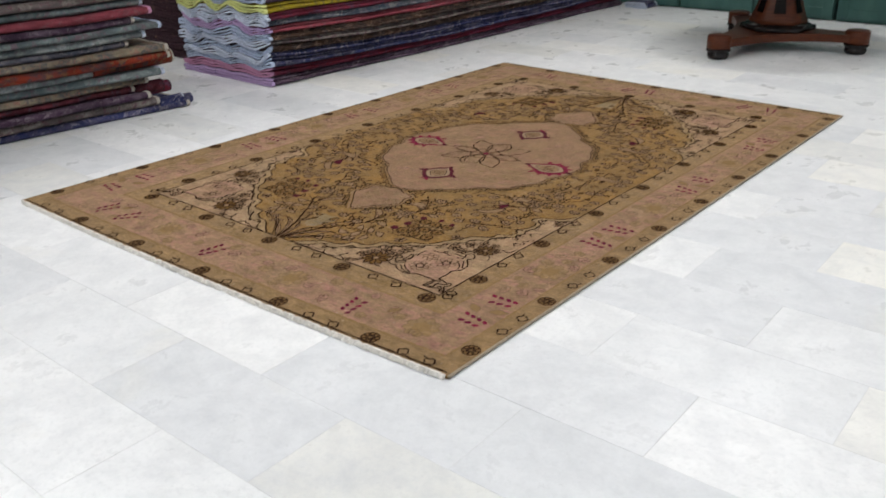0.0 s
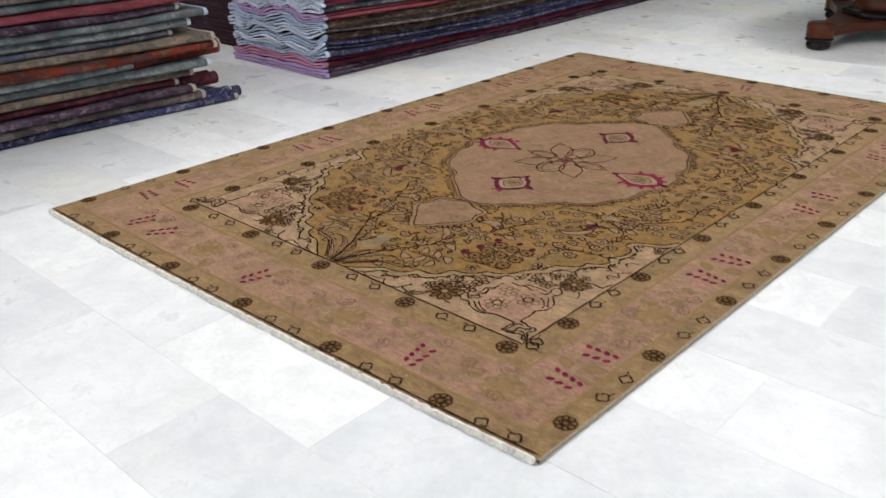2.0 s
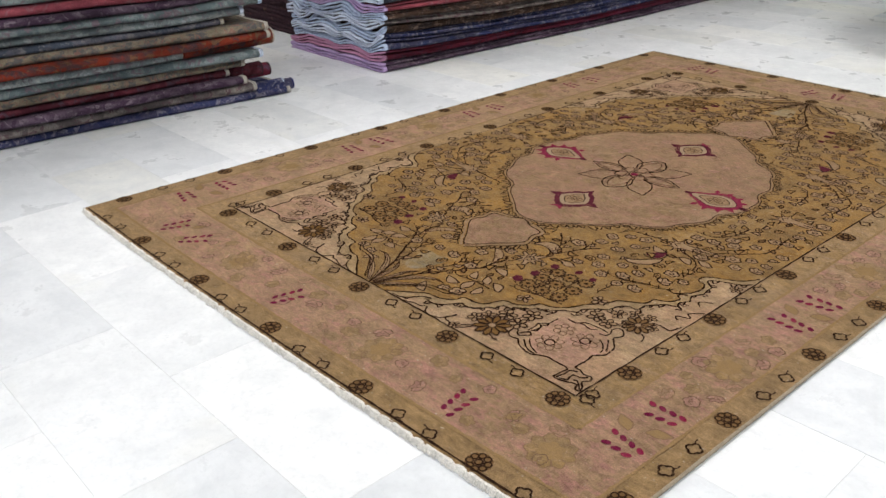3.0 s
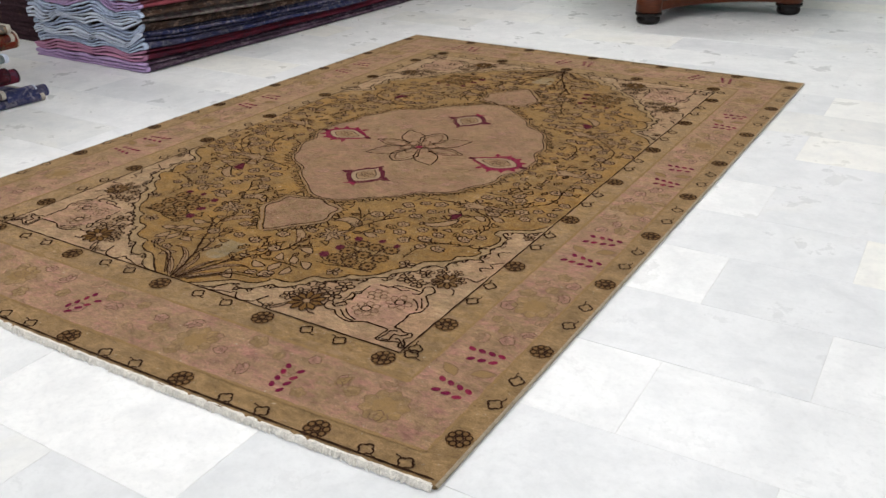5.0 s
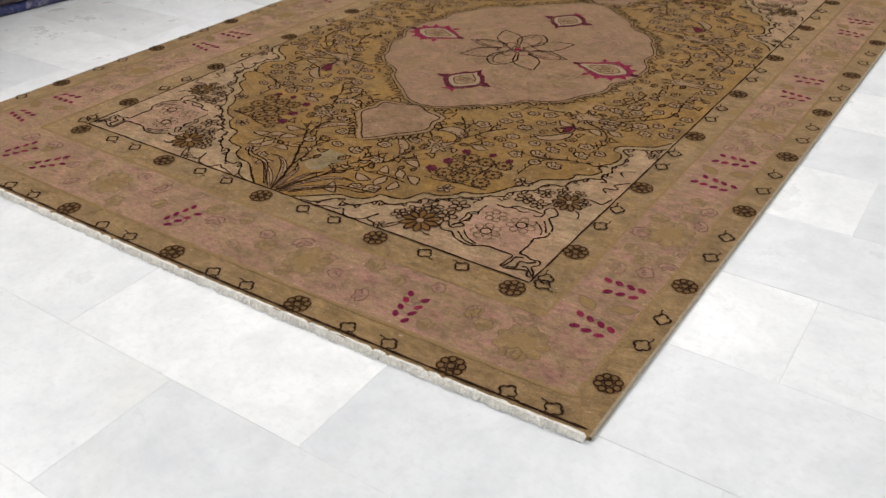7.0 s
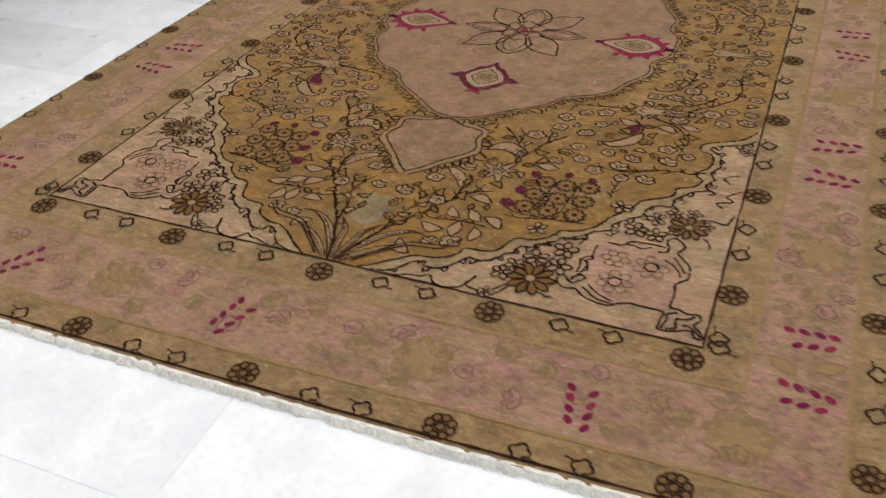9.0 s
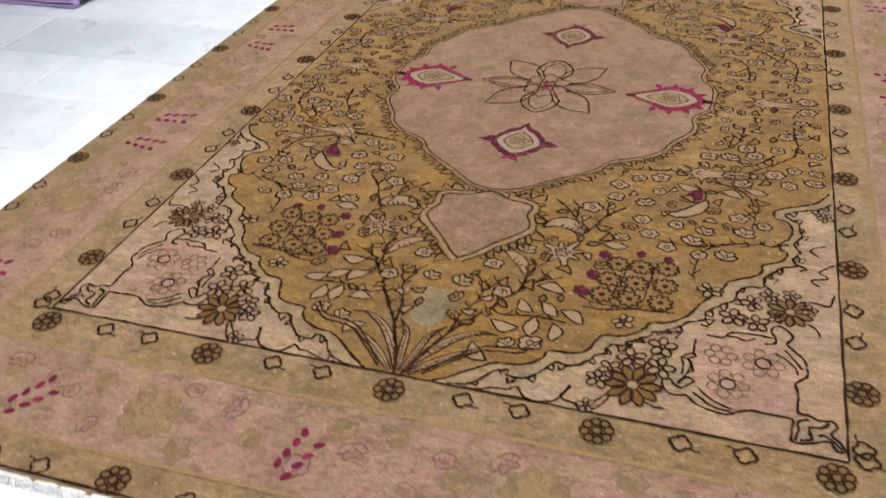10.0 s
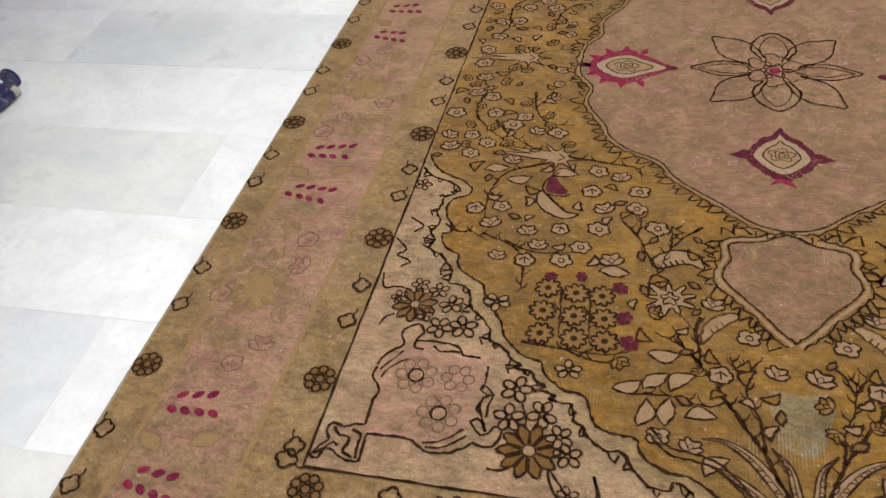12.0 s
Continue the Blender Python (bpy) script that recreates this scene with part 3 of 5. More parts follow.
rolled_rug("inner navy roll in the end of a rug", "navy", "navy", -1.835, -0.30, -0.215, 0.035, 0.030)


# ---- the laid-out rug ----
HALF_W, HALF_L, TOP = 1.03, 1.485, 0.010
FRAME_U, FRAME_V = 0.708, 1.158


def place(u, v):
    """From the rug's drawn design to the floor: stretched, skewed and bowed to fit the camera's view."""
    x = u
    if abs(u) > 0.72:
        x = math.copysign(0.72 + (abs(u) - 0.72) * (1.115 if u < 0 else 0.90), u)
    y = v * 1.032 if v > 0 else v
    if v < 0:
        y += u * (0.023 * min(1.0, max(0.0, (-v - 0.9) / 0.55)) + 0.008 * min(1.0, max(0.0, (-v - 1.2) / 0.25)))
    else:
        y -= u * 0.030 * min(1.0, max(0.0, (v - 0.9) / 0.55))
    if v < -FRAME_V:
        y -= 0.024 * (1 - 0.6 * u * u) * min(1.0, (-v - FRAME_V) / 0.3)
    return x, y + 0.03


rug = thing("rug", "faded gold and rose oriental wool rug with central medallion", "rug")
BUILD = random.Random(7)


class Art:
    """Flat-woven drawing: filled shapes and lines of knots, each in its own wool."""

    def __init__(self, jitter=0.0):
        self.verts, self.faces, self.ids, self.mats, self.jitter = [], [], [], [], jitter

    def _mat(self, m):
        if m not in self.mats:
            self.mats.append(m)
        return self.mats.index(m)

    def fill(self, pts, m, h=0.0):
        o = len(self.verts)
        self.verts += [(x, y, h) for x, y in pts]
        self.faces.append(tuple(range(o, o + len(pts))))
        self.ids.append(self._mat(m))

    def line(self, pts, width, m, h=0.0006, closed=False, taper=False):
        n, o = len(pts), len(self.verts)
        for k, (x, y) in enumerate(pts):
            a = pts[k - 1] if (closed or k) else pts[k]
            b = pts[(k + 1) % n] if (closed or k < n - 1) else pts[k]
            dx, dy = b[0] - a[0], b[1] - a[1]
            d = math.hypot(dx, dy) or 1
            w = width * 0.38 * (1 + 1.5 * self.jitter * BUILD.uniform(-1, 1))
            if taper:
                w *= 1.15 - 0.75 * k / (n - 1)
            self.verts += [(x - dy / d * w, y + dx / d * w, h), (x + dy / d * w, y - dx / d * w, h)]
        for k in range(n if closed else n - 1):
            j = (k + 1) % n
            self.faces.append((o + 2 * k, o + 2 * k + 1, o + 2 * j + 1, o + 2 * j))
            self.ids.append(self._mat(m))

    def mesh(self, name, mapped=False, z=0.0):
        v = [(*place(x, y), h + z) for x, y, h in self.verts] if mapped else self.verts
        return mesh_of(name, v, self.faces, self.mats, self.ids)


def smooth(points, step=0.012, closed=False):
    """A flowing curve through a few guide points."""
    pts = [Vector(p) for p in points]
    n, out = len(pts), []
    for k in range(n if closed else n - 1):
        p0 = pts[k - 1] if (closed or k) else pts[0] * 2 - pts[1]
        p1, p2 = pts[k], pts[(k + 1) % n]
        p3 = pts[(k + 2) % n] if (closed or k < n - 2) else p2 * 2 - p1
        m = max(2, int((p2 - p1).length / step))
        for j in range(m):
            t = j / m
            q = 0.5 * ((2 * p1) + (p2 - p0) * t + (2 * p0 - 5 * p1 + 4 * p2 - p3) * t * t + (3 * p1 - p0 - 3 * p2 + p3) * t ** 3)
            out.append((q.x, q.y))
    if not closed:
        out.append(tuple(pts[-1]))
    return out


def ring(r, n=14, lobes=0, depth=0.0, cx=0.0, cy=0.0, sx=1.0, sy=1.0, turn=0.0):
    pts = []
    for k in range(n):
        a = 2 * math.pi * k / n
        q = r * (1 + depth * math.cos(lobes * a + turn))
        pts.append((cx + sx * q * math.cos(a), cy + sy * q * math.sin(a)))
    return pts


def rug_part(name, art, z, label=""):
    return child(name, art.mesh(name, True, z), rug, label)


def rectangle_band(name, u, v, material, z, label=""):
    """A rectangular ground of the design, laid in cells so that it follows the fitted outline."""
    art = Art()
    cols, rows = 14, 24
    for i in range(cols):
        for j in range(rows):
            x0, x1 = -u + 2 * u * i / cols, -u + 2 * u * (i + 1) / cols
            y0, y1 = -v + 2 * v * j / rows, -v + 2 * v * (j + 1) / rows
            art.fill([(x0, y0), (x1, y0), (x1, y1), (x0, y1)], material)
    return rug_part(name, art, z, label)


def ground_slab():
    verts, faces = [], []
    rim = [(-HALF_W + 2 * HALF_W * k / 30, -HALF_L) for k in range(30)] + [(HALF_W, -HALF_L + 2 * HALF_L * k / 40) for k in range(40)]
    rim += [(-x, -y) for x, y in rim]
    for z in (0.0008, TOP):
        verts += [(*place(*p), z) for p in rim]
    n = len(rim)
    faces = [(k, (k + 1) % n, n + (k + 1) % n, n + k) for k in range(n)] + [tuple(range(n, 2 * n)), tuple(range(n))[::-1]]
    child("outer_band", mesh_of("outer_band", verts, faces, [OLIVE]), rug, "olive-tan outer guard band")


ground_slab()
rectangle_band("main_border", 0.962, 1.413, ROSE_TAN, TOP + 0.0004, "faded rose main border")
rectangle_band("inner_band", 0.792, 1.238, GUARD, TOP + 0.0008, "straw-coloured inner guard band")
rectangle_band("spandrel_ground", FRAME_U, FRAME_V, CREAM, TOP + 0.0012, "cream corner spandrels")

QUARTERS = [(su, sv) for su in (-1, 1) for sv in (-1, 1)]
# one quarter of the field's edge, of the medallion and of the pendant (across, along)
FIELD_EDGE = [(0.700, 0.400), (0.683, 0.433), (0.660, 0.455), (0.640, 0.465), (0.616, 0.477), (0.596, 0.493), (0.589, 0.510), (0.597, 0.525), (0.613, 0.530), (0.626, 0.549), (0.626, 0.575), (0.618, 0.596), (0.607, 0.611), (0.605, 0.633),
              (0.617, 0.638), (0.616, 0.655), (0.602, 0.677), (0.575, 0.691), (0.573, 0.710), (0.564, 0.728), (0.534, 0.749), (0.516, 0.760), (0.509, 0.780), (0.491, 0.811), (0.471, 0.838), (0.458, 0.870), (0.443, 0.889), (0.421, 0.907), (0.390, 0.917)]
FIELD_ROOT = [(0.385, 0.931), (0.369, 0.950), (0.345, 0.965), (0.318, 0.969), (0.308, 0.984), (0.302, 1.004), (0.291, 1.022), (0.270, 1.031), (0.233, 1.035), (0.229, 1.052), (0.211, 1.072), (0.186, 1.083), (0.152, 1.088), (0.118, 1.113), (0.080, 1.144), (0.060, 1.156)]
BAND_SIDE = [(0.703, 0.445), (0.677, 0.470), (0.648, 0.481), (0.613, 0.504), (0.626, 0.523), (0.641, 0.534), (0.639, 0.554), (0.645, 0.577), (0.631, 0.601), (0.633, 0.617), (0.643, 0.635), (0.629, 0.657), (0.634, 0.681), (0.609, 0.693), (0.594, 0.713),
             (0.579, 0.733), (0.577, 0.762), (0.556, 0.766), (0.538, 0.777), (0.527, 0.816), (0.512, 0.828), (0.496, 0.845), (0.483, 0.862), (0.482, 0.880), (0.466, 0.890), (0.450, 0.900), (0.438, 0.916), (0.420, 0.928)]
BAND_ROOT = [(0.432, 0.934), (0.403, 0.936), (0.393, 0.954), (0.376, 0.962), (0.390, 0.970), (0.357, 0.976), (0.368, 0.986), (0.333, 0.991), (0.326, 1.017), (0.312, 1.025), (0.306, 1.039), (0.292, 1.052), (0.271, 1.063), (0.251, 1.060), (0.238, 1.081),
             (0.220, 1.100), (0.204, 1.112), (0.179, 1.111), (0.179, 1.098), (0.155, 1.107), (0.136, 1.137), (0.112, 1.151), (0.089, 1.156)]
MEDALLION = [(0.0, 0.553), (0.055, 0.538), (0.115, 0.488), (0.195, 0.425), (0.232, 0.372), (0.30, 0.335), (0.338, 0.295), (0.352, 0.255), (0.395, 0.18), (0.392, 0.115), (0.425, 0.06), (0.43, 0.0)]
PENDANT = [(0.0, 0.560), (0.045, 0.585), (0.098, 0.598), (0.098, 0.635), (0.112, 0.675), (0.098, 0.705), (0.056, 0.752), (0.025, 0.792), (0.0, 0.818)]


def climbing(pts):
    """The points of a contour that lie further along than all before them."""
    out = []
    for p in pts:
        if not out or p[1] > out[-1][1] + 0.0005:
            out.append(p)
    return out


def laid_in_rows(art, edge, material):
    """Fills between a side contour (across, along) and its mirror image, row by row."""
    for (u0, v0), (u1, v1) in zip(edge, edge[1:]):
        if abs(v1 - v0) > 1e-5:
            quad = [(-u0, v0), (u0, v0), (u1, v1), (-u1, v1)]
            art.fill(quad if v1 > v0 else quad[::-1], material)


def both_halves(art, edge, material):
    laid_in_rows(art, edge, material)
    laid_in_rows(art, [(u, -v) for u, v in edge], material)


art = Art()
both_halves(art, climbing(smooth([(0.706, 0.0), (0.706, 0.2), (0.706, 0.39)] + BAND_SIDE + BAND_ROOT)), BAND)
rug_part("field_band", art, TOP + 0.0014, "grey-olive band round the field")
art = Art()
both_halves(art, climbing(smooth([(0.706, 0.0), (0.706, 0.2), (0.706, 0.35)] + FIELD_EDGE + FIELD_ROOT)), GOLD)
rug_part("gold_field", art, TOP + 0.0016, "old-gold field")
art = Art()
both_halves(art, smooth(MEDALLION), PINK)
rug_part("medallion", art, TOP + 0.0020, "dusty pink lobed medallion")
for sv in (-1, 1):
    art = Art()
    laid_in_rows(art, [(x, sv * y) for x, y in smooth(PENDANT)], PINK)
    rug_part("pendant", art, TOP + 0.0020, "dusty pink pendant of the medallion")
    art = Art()
    art.fill([(x, sv * (0.965 + y)) for x, y in smooth([(-0.046, -0.038), (-0.030, -0.050), (0.0, -0.046), (0.034, -0.052), (0.048, -0.036), (0.040, 0.004), (0.030, 0.040), (0.010, 0.062), (-0.014, 0.060), (-0.034, 0.036), (-0.040, 0.0)], 0.006, True)][::sv], VASE)
    rug_part("vase", art, TOP + 0.0020, "grey-green worn vase shape")

# frame lines
for u, v, w, m, z, words in ((FRAME_U, FRAME_V, 0.0056, INK, 0.0026, "dark brown frame line"), (0.792, 1.238, 0.010, YELLOW_LINE, 0.0014, "straw line"), (0.962, 1.413, 0.010, YELLOW_LINE, 0.0014, "straw line")):
    art = Art(0.25)
    for (a, b) in (((-u, -v), (u, -v)), ((u, -v), (u, v)), ((u, v), (-u, v)), ((-u, v), (-u, -v))):
        n = int(math.dist(a, b) / 0.02)
        art.line([(a[0] + (b[0] - a[0]) * k / n + BUILD.uniform(-1, 1) * 0.0008, a[1] + (b[1] - a[1]) * k / n + BUILD.uniform(-1, 1) * 0.0008) for k in range(n + 1)], w, m)
    rug_part("frame_line", art, TOP + z - 0.0006, words)
for sv in (-1, 1):
    art = Art(0.25)
    edge = HALF_L - 0.012
    art.line([(-HALF_W + 0.01 + 2 * (HALF_W - 0.01) * k / 100, sv * edge) for k in range(101)], 0.007, INK)
    rug_part("end_line", art, TOP + 0.0006, "dark brown line along the end")

# -- how a drawn line looks when it is tied in knots --
def knotted(points, wobble=0.0013, step=0.0055, closed=False):
    """A flowing line through guide points that shifts from knot to knot."""
    return [(x + BUILD.uniform(-1, 1) * wobble, y + BUILD.uniform(-1, 1) * wobble) for x, y in smooth(points, step, closed)]


def normals(line):
    out = []
    for k in range(len(line)):
        a, b = line[max(0, k - 1)], line[min(len(line) - 1, k + 1)]
        dx, dy = b[0] - a[0], b[1] - a[1]
        d = math.hypot(dx, dy) or 1
        out.append((-dy / d, dx / d))
    return out


def beside(points, off, step=0.006):
    """A line that runs beside a curve at a distance."""
    line = smooth(points, step)
    return [(x + nx * off, y + ny * off) for (x, y), (nx, ny) in zip(line, normals(line))]


def feathered(art, points, su, sv, side, size, every, pen, width=0.0036):
    """Small pointed leaves that stand off one side of a curve, all leaning one way."""
    line = smooth(points, 0.006)
    dirs = normals(line)
    k = 2
    while k < len(line) - 3:
        (x, y), (nx, ny) = line[k], dirs[k]
        tx, ty = ny, -nx
        s = size * BUILD.uniform(0.6, 1.25)
        tip = (x + side * nx * s + tx * s * 0.9, y + side * ny * s + ty * s * 0.9)
        back = (x + tx * s * 1.1 + side * nx * s * 0.15, y + ty * s * 1.1 + side * ny * s * 0.15)
        art.line([(su * a, sv * b) for a, b in ((x, y), ((x + tip[0]) / 2 + side * nx * s * 0.2, (y + tip[1]) / 2 + side * ny * s * 0.2), tip, back)], width, pen)
        k += max(1, int(every * BUILD.uniform(0.7, 1.4) / 0.006))


def mirrored(points, su, sv):
    return [(su * x, sv * y) for x, y in points]


# leafy outlines of field, medallion and pendants
for su, sv in QUARTERS:
    art = Art(0.35)
    art.line(mirrored(knotted(FIELD_EDGE + FIELD_ROOT), su, sv), 0.0058, INK)
    art.line(mirrored(knotted(BAND_SIDE + BAND_ROOT, 0.0016), su, sv), 0.0060, INK)
    feathered(art, BAND_SIDE, su, sv, -1, 0.015, 0.036, INK, 0.0054)
    feathered(art, BAND_ROOT, su, sv, -1, 0.014, 0.042, INK, 0.0054)
    for a, b in zip(BAND_SIDE[6::4], BAND_SIDE[7::4]):
        art.line(mirrored([b, ((a[0] + b[0]) / 2 + 0.016, (a[1] + b[1]) / 2 + 0.008), ((a[0] + b[0]) / 2 + 0.008, (a[1] + b[1]) / 2 + 0.024)], su, sv), 0.0042, INK)
    rug_part("field_outline", art, TOP + 0.0020)
    art = Art(0.3)
    art.line(mirrored(knotted(MEDALLION, 0.0011), su, sv), 0.0042, INKSTEM)
    art.line(mirrored(beside(MEDALLION, 0.005), su, sv), 0.0055, PETAL, 0.0003)
    feathered(art, beside(MEDALLION, 0.014)[::4], su, sv, 1, 0.021, 0.022, INKSTEM, 0.0052)
    art.line(mirrored(knotted(beside(MEDALLION, 0.011)[::3], 0.0045, 0.010), su, sv), 0.0040, INKSTEM, 0.0005)
    rug_part("medallion_outline", art, TOP + 0.0023)
    art = Art(0.3)
    art.line(mirrored(knotted(PENDANT, 0.0012), su, sv), 0.0046, INKSTEM)
    art.line(mirrored(beside(PENDANT, -0.008), su, sv), 0.009, PETAL, 0.0003)
    art.line(mirrored(knotted(beside(PENDANT[1:], -0.016, 0.02), 0.0042, 0.009), su, sv), 0.0044, INK)
    feathered(art, beside(PENDANT[1:], -0.018)[::4], su, sv, -1, 0.025, 0.020, INK, 0.0056)
    rug_part("pendant_outline", art, TOP + 0.0023)


# -- motifs, each drawn once and repeated --
def rosette_mesh():
    a = Art(0.15)
    a.fill(ring(0.0275, 32, 8, 0.08), BROWN_PETAL, -0.0003)
    for k in range(8):
        t = math.pi * k / 4 + 0.3
        c = (0.0190 * math.cos(t), 0.0190 * math.sin(t))
        a.line(ring(0.0076, 9, cx=c[0], cy=c[1]), 0.0052, INK, 0.0004, True)
    a.line(ring(0.0080, 10), 0.0056, INK, 0.0006, True)
    return a.mesh("rosette")


def bud_mesh():
    a = Art(0.3)
    a.line([(0.0168 * (0.60 + 0.40 * abs(math.cos(2 * t + 0.4)) ** 0.6) * math.cos(t), 0.0158 * (0.60 + 0.40 * abs(math.cos(2 * t + 0.4)) ** 0.6) * math.sin(t)) for t in (2 * math.pi * j / 28 for j in range(28))], 0.0056, INK, 0.0004, True)
    a.line([(0.013, -0.006), (0.021, -0.011), (0.029, -0.011)], 0.0044, INK)
    return a.mesh("bud")


def sprig_mesh(k):
    """Two rows of pointed crimson leaves that open out from a foot."""
    a, rng = Art(), random.Random(k)
    for i in range(4):
        for s in (-1, 1):
            if i == 3 and s > 0 and k != 1:
                continue
            cx = -0.036 + 0.0245 * i + s * 0.005 + rng.uniform(-1, 1) * 0.002
            cy, t = s * (0.0140 + 0.0016 * i), s * 0.60 + rng.uniform(-1, 1) * 0.15
            shape = [(0.0116 * math.cos(q) * (1 if math.cos(q) > 0 else 0.85), 0.0068 * math.sin(q)) for q in (2 * math.pi * j / 10 for j in range(10))]
            a.fill([(cx + x * math.cos(t) - y * math.sin(t), cy + x * math.sin(t) + y * math.cos(t)) for x, y in shape], DEEP_CRIMSON if (i + k) % 3 else CRIMSON)
    return a.mesh("sprig")


def blossom_mesh(k, ground=None, pen=None, w=0.0052, r=0.0200):
    """A small flower: five or six uneven petals, a cup with three lobes, or an opening bud."""
    ground, pen = ground or PETAL, pen or INK
    a, rng = Art(0.3), random.Random(k)
    kind, shape = k % 3, []
    lobes = 4 + rng.randrange(3)
    turn = rng.uniform(0, 6)
    for j in range(36):
        t = 2 * math.pi * j / 36
        if kind == 0:
            q = 0.72 + 0.34 * abs(math.sin(lobes * t / 2 + turn)) ** 0.7
            x, y = 1.12 * q * math.cos(t), 0.9 * q * math.sin(t)
        elif kind == 1:
            q = 0.86 + (0.20 * math.cos(6 * t) if math.sin(t) > 0.1 else 0.0)
            x, y = 1.2 * q * math.cos(t), 0.82 * q * math.sin(t)
        else:
            q = 0.80 + 0.16 * abs(math.cos(2.5 * t))
            x, y = 1.0 * q * math.cos(t), (1.05 if math.sin(t) > 0 else 0.8) * q * math.sin(t)
        shape.append((r * (x + rng.uniform(-1, 1) * 0.05), r * (y + rng.uniform(-1, 1) * 0.05)))
    a.fill(shape, ground)
    a.line(shape, w, pen, 0.0004, True)
    if kind == 0:
        a.line([(r * 0.34 * math.cos(t) + rng.uniform(-1, 1) * 0.001, r * 0.32 * math.sin(t)) for t in (2 * math.pi * j / 8 for j in range(8))], w * 0.72, pen, 0.0004, True)
    elif kind == 1:
        a.line([(-0.7 * r, 0.35 * r), (-0.3 * r, -0.1 * r), (0.0, 0.3 * r), (0.3 * r, -0.1 * r), (0.75 * r, 0.3 * r)], w * 0.75, pen, 0.0004)
        a.line([(-0.25 * r, -0.1 * r), (0.0, -0.5 * r), (0.25 * r, -0.1 * r)], w * 0.7, pen, 0.0004)
    else:
        a.line([(-0.5 * r, 0.1 * r), (0.0, 0.45 * r), (0.5 * r, 0.05 * r)], w * 0.75, pen, 0.0004)
        a.line([(0.0, 0.4 * r), (0.05 * r, -0.35 * r)], w * 0.6, pen, 0.0004)
    return a.mesh("blossom")


def aster_mesh():
    """A round berry flower with a scalloped rim."""
    a, rng = Art(0.3), random.Random(5)
    shape = [(0.0215 * (0.70 + 0.36 * abs(math.sin(4.5 * t))) * math.cos(t), 0.0205 * (0.70 + 0.36 * abs(math.sin(4.5 * t))) * math.sin(t)) for t in (2 * math.pi * j / 45 for j in range(45))]
    a.fill(shape, GOLD_PETAL)
    a.line(shape, 0.0056, INK, 0.0004, True)
    a.fill(ring(0.0060, 8), INKSTEM, 0.0004)
    return a.mesh("aster")


def tufts_mesh(k):
    """A dark flower of five open petals, as in the corner bouquets."""
    a, rng = Art(0.3), random.Random(60 + k)
    for j in range(5):
        t = 2 * math.pi * j / 5 + rng.uniform(-0.2, 0.2)
        shape = [(0.0165 * math.cos(t) + 0.0112 * (math.cos(q) * math.cos(t) - 0.72 * math.sin(q) * math.sin(t)), 0.0150 * math.sin(t) + 0.0112 * (math.cos(q) * math.sin(t) + 0.72 * math.sin(q) * math.cos(t))) for q in (2 * math.pi * i / 12 for i in range(12))]
        a.fill(shape, PETAL, 0.0001 * j)
        a.line(shape, 0.0056, INK, 0.0006, True)
    a.line(ring(0.0058, 8), 0.005, INK, 0.0008, True)
    return a.mesh("flower")


def chrysanthemum_mesh(ground):
    """A large dark flower of ten petals with a pale eye."""
    a = Art(0.3)
    star = ring(0.044, 60, 10, 0.17)
    a.fill(star, ground)
    a.line(star, 0.0062, INK, 0.0004, True)
    for k in range(10):
        t = 2 * math.pi * (k + 0.5) / 10
        a.line([(0.013 * math.cos(t), 0.013 * math.sin(t)), (0.037 * math.cos(t), 0.037 * math.sin(t))], 0.0086, INK, 0.0005)
    a.fill(ring(0.011, 12), PETAL, 0.0006)
    a.line(ring(0.011, 12), 0.0045, INK, 0.0007, True)
    return a.mesh("chrysanthemum")


def leaf_mesh(k, length=0.058, ground=None, pen=None):
    ground, pen = ground or PETAL, pen or INK
    a, bend = Art(0.3), 0.010 * (k % 3 - 1)
    rng = random.Random(k + 90)
    top = [(length * (s / 12 - 0.5), bend * math.sin(math.pi * s / 12) + 0.27 * length * math.sin(math.pi * (s / 12) ** 0.8) + rng.uniform(-1, 1) * 0.0012) for s in range(13)]
    low = [(length * (s / 12 - 0.5), bend * math.sin(math.pi * s / 12) - 0.22 * length * math.sin(math.pi * (s / 12) ** 1.1) + rng.uniform(-1, 1) * 0.0012) for s in range(12, -1, -1)]
    a.fill((top + low[1:-1])[::-1], ground)
    a.line(top + low[1:-1], 0.0050, pen, 0.0004, True)
    return a.mesh("leaf")


def peony_mesh(points):
    """A spiky bloom of narrow petals seen from the side."""
    a, rng = Art(0.3), random.Random(points)
    star = []
    for k in range(points):
        t = 2 * math.pi * k / points
        r = 0.044 * rng.uniform(0.85, 1.15)
        for d, q in ((-0.20, 0.55), (-0.10, 0.9), (0.02, 1.0), (0.12, 0.82), (0.24, 0.5)):
            star.append((r * q * math.cos(t + d * 5 / points * 2) * 1.05, r * q * math.sin(t + d * 5 / points * 2) * 0.95))
    a.fill(star, PETAL)
    a.line(star, 0.0050, INK, 0.0004, True)
    a.line(ring(0.013, 18, 5, 0.3), 0.0046, INK, 0.0005, True)
    a.line([(-0.008, 0.0), (0.0, 0.005), (0.008, -0.004)], 0.004, INK, 0.0005)
    return a.mesh("peony")


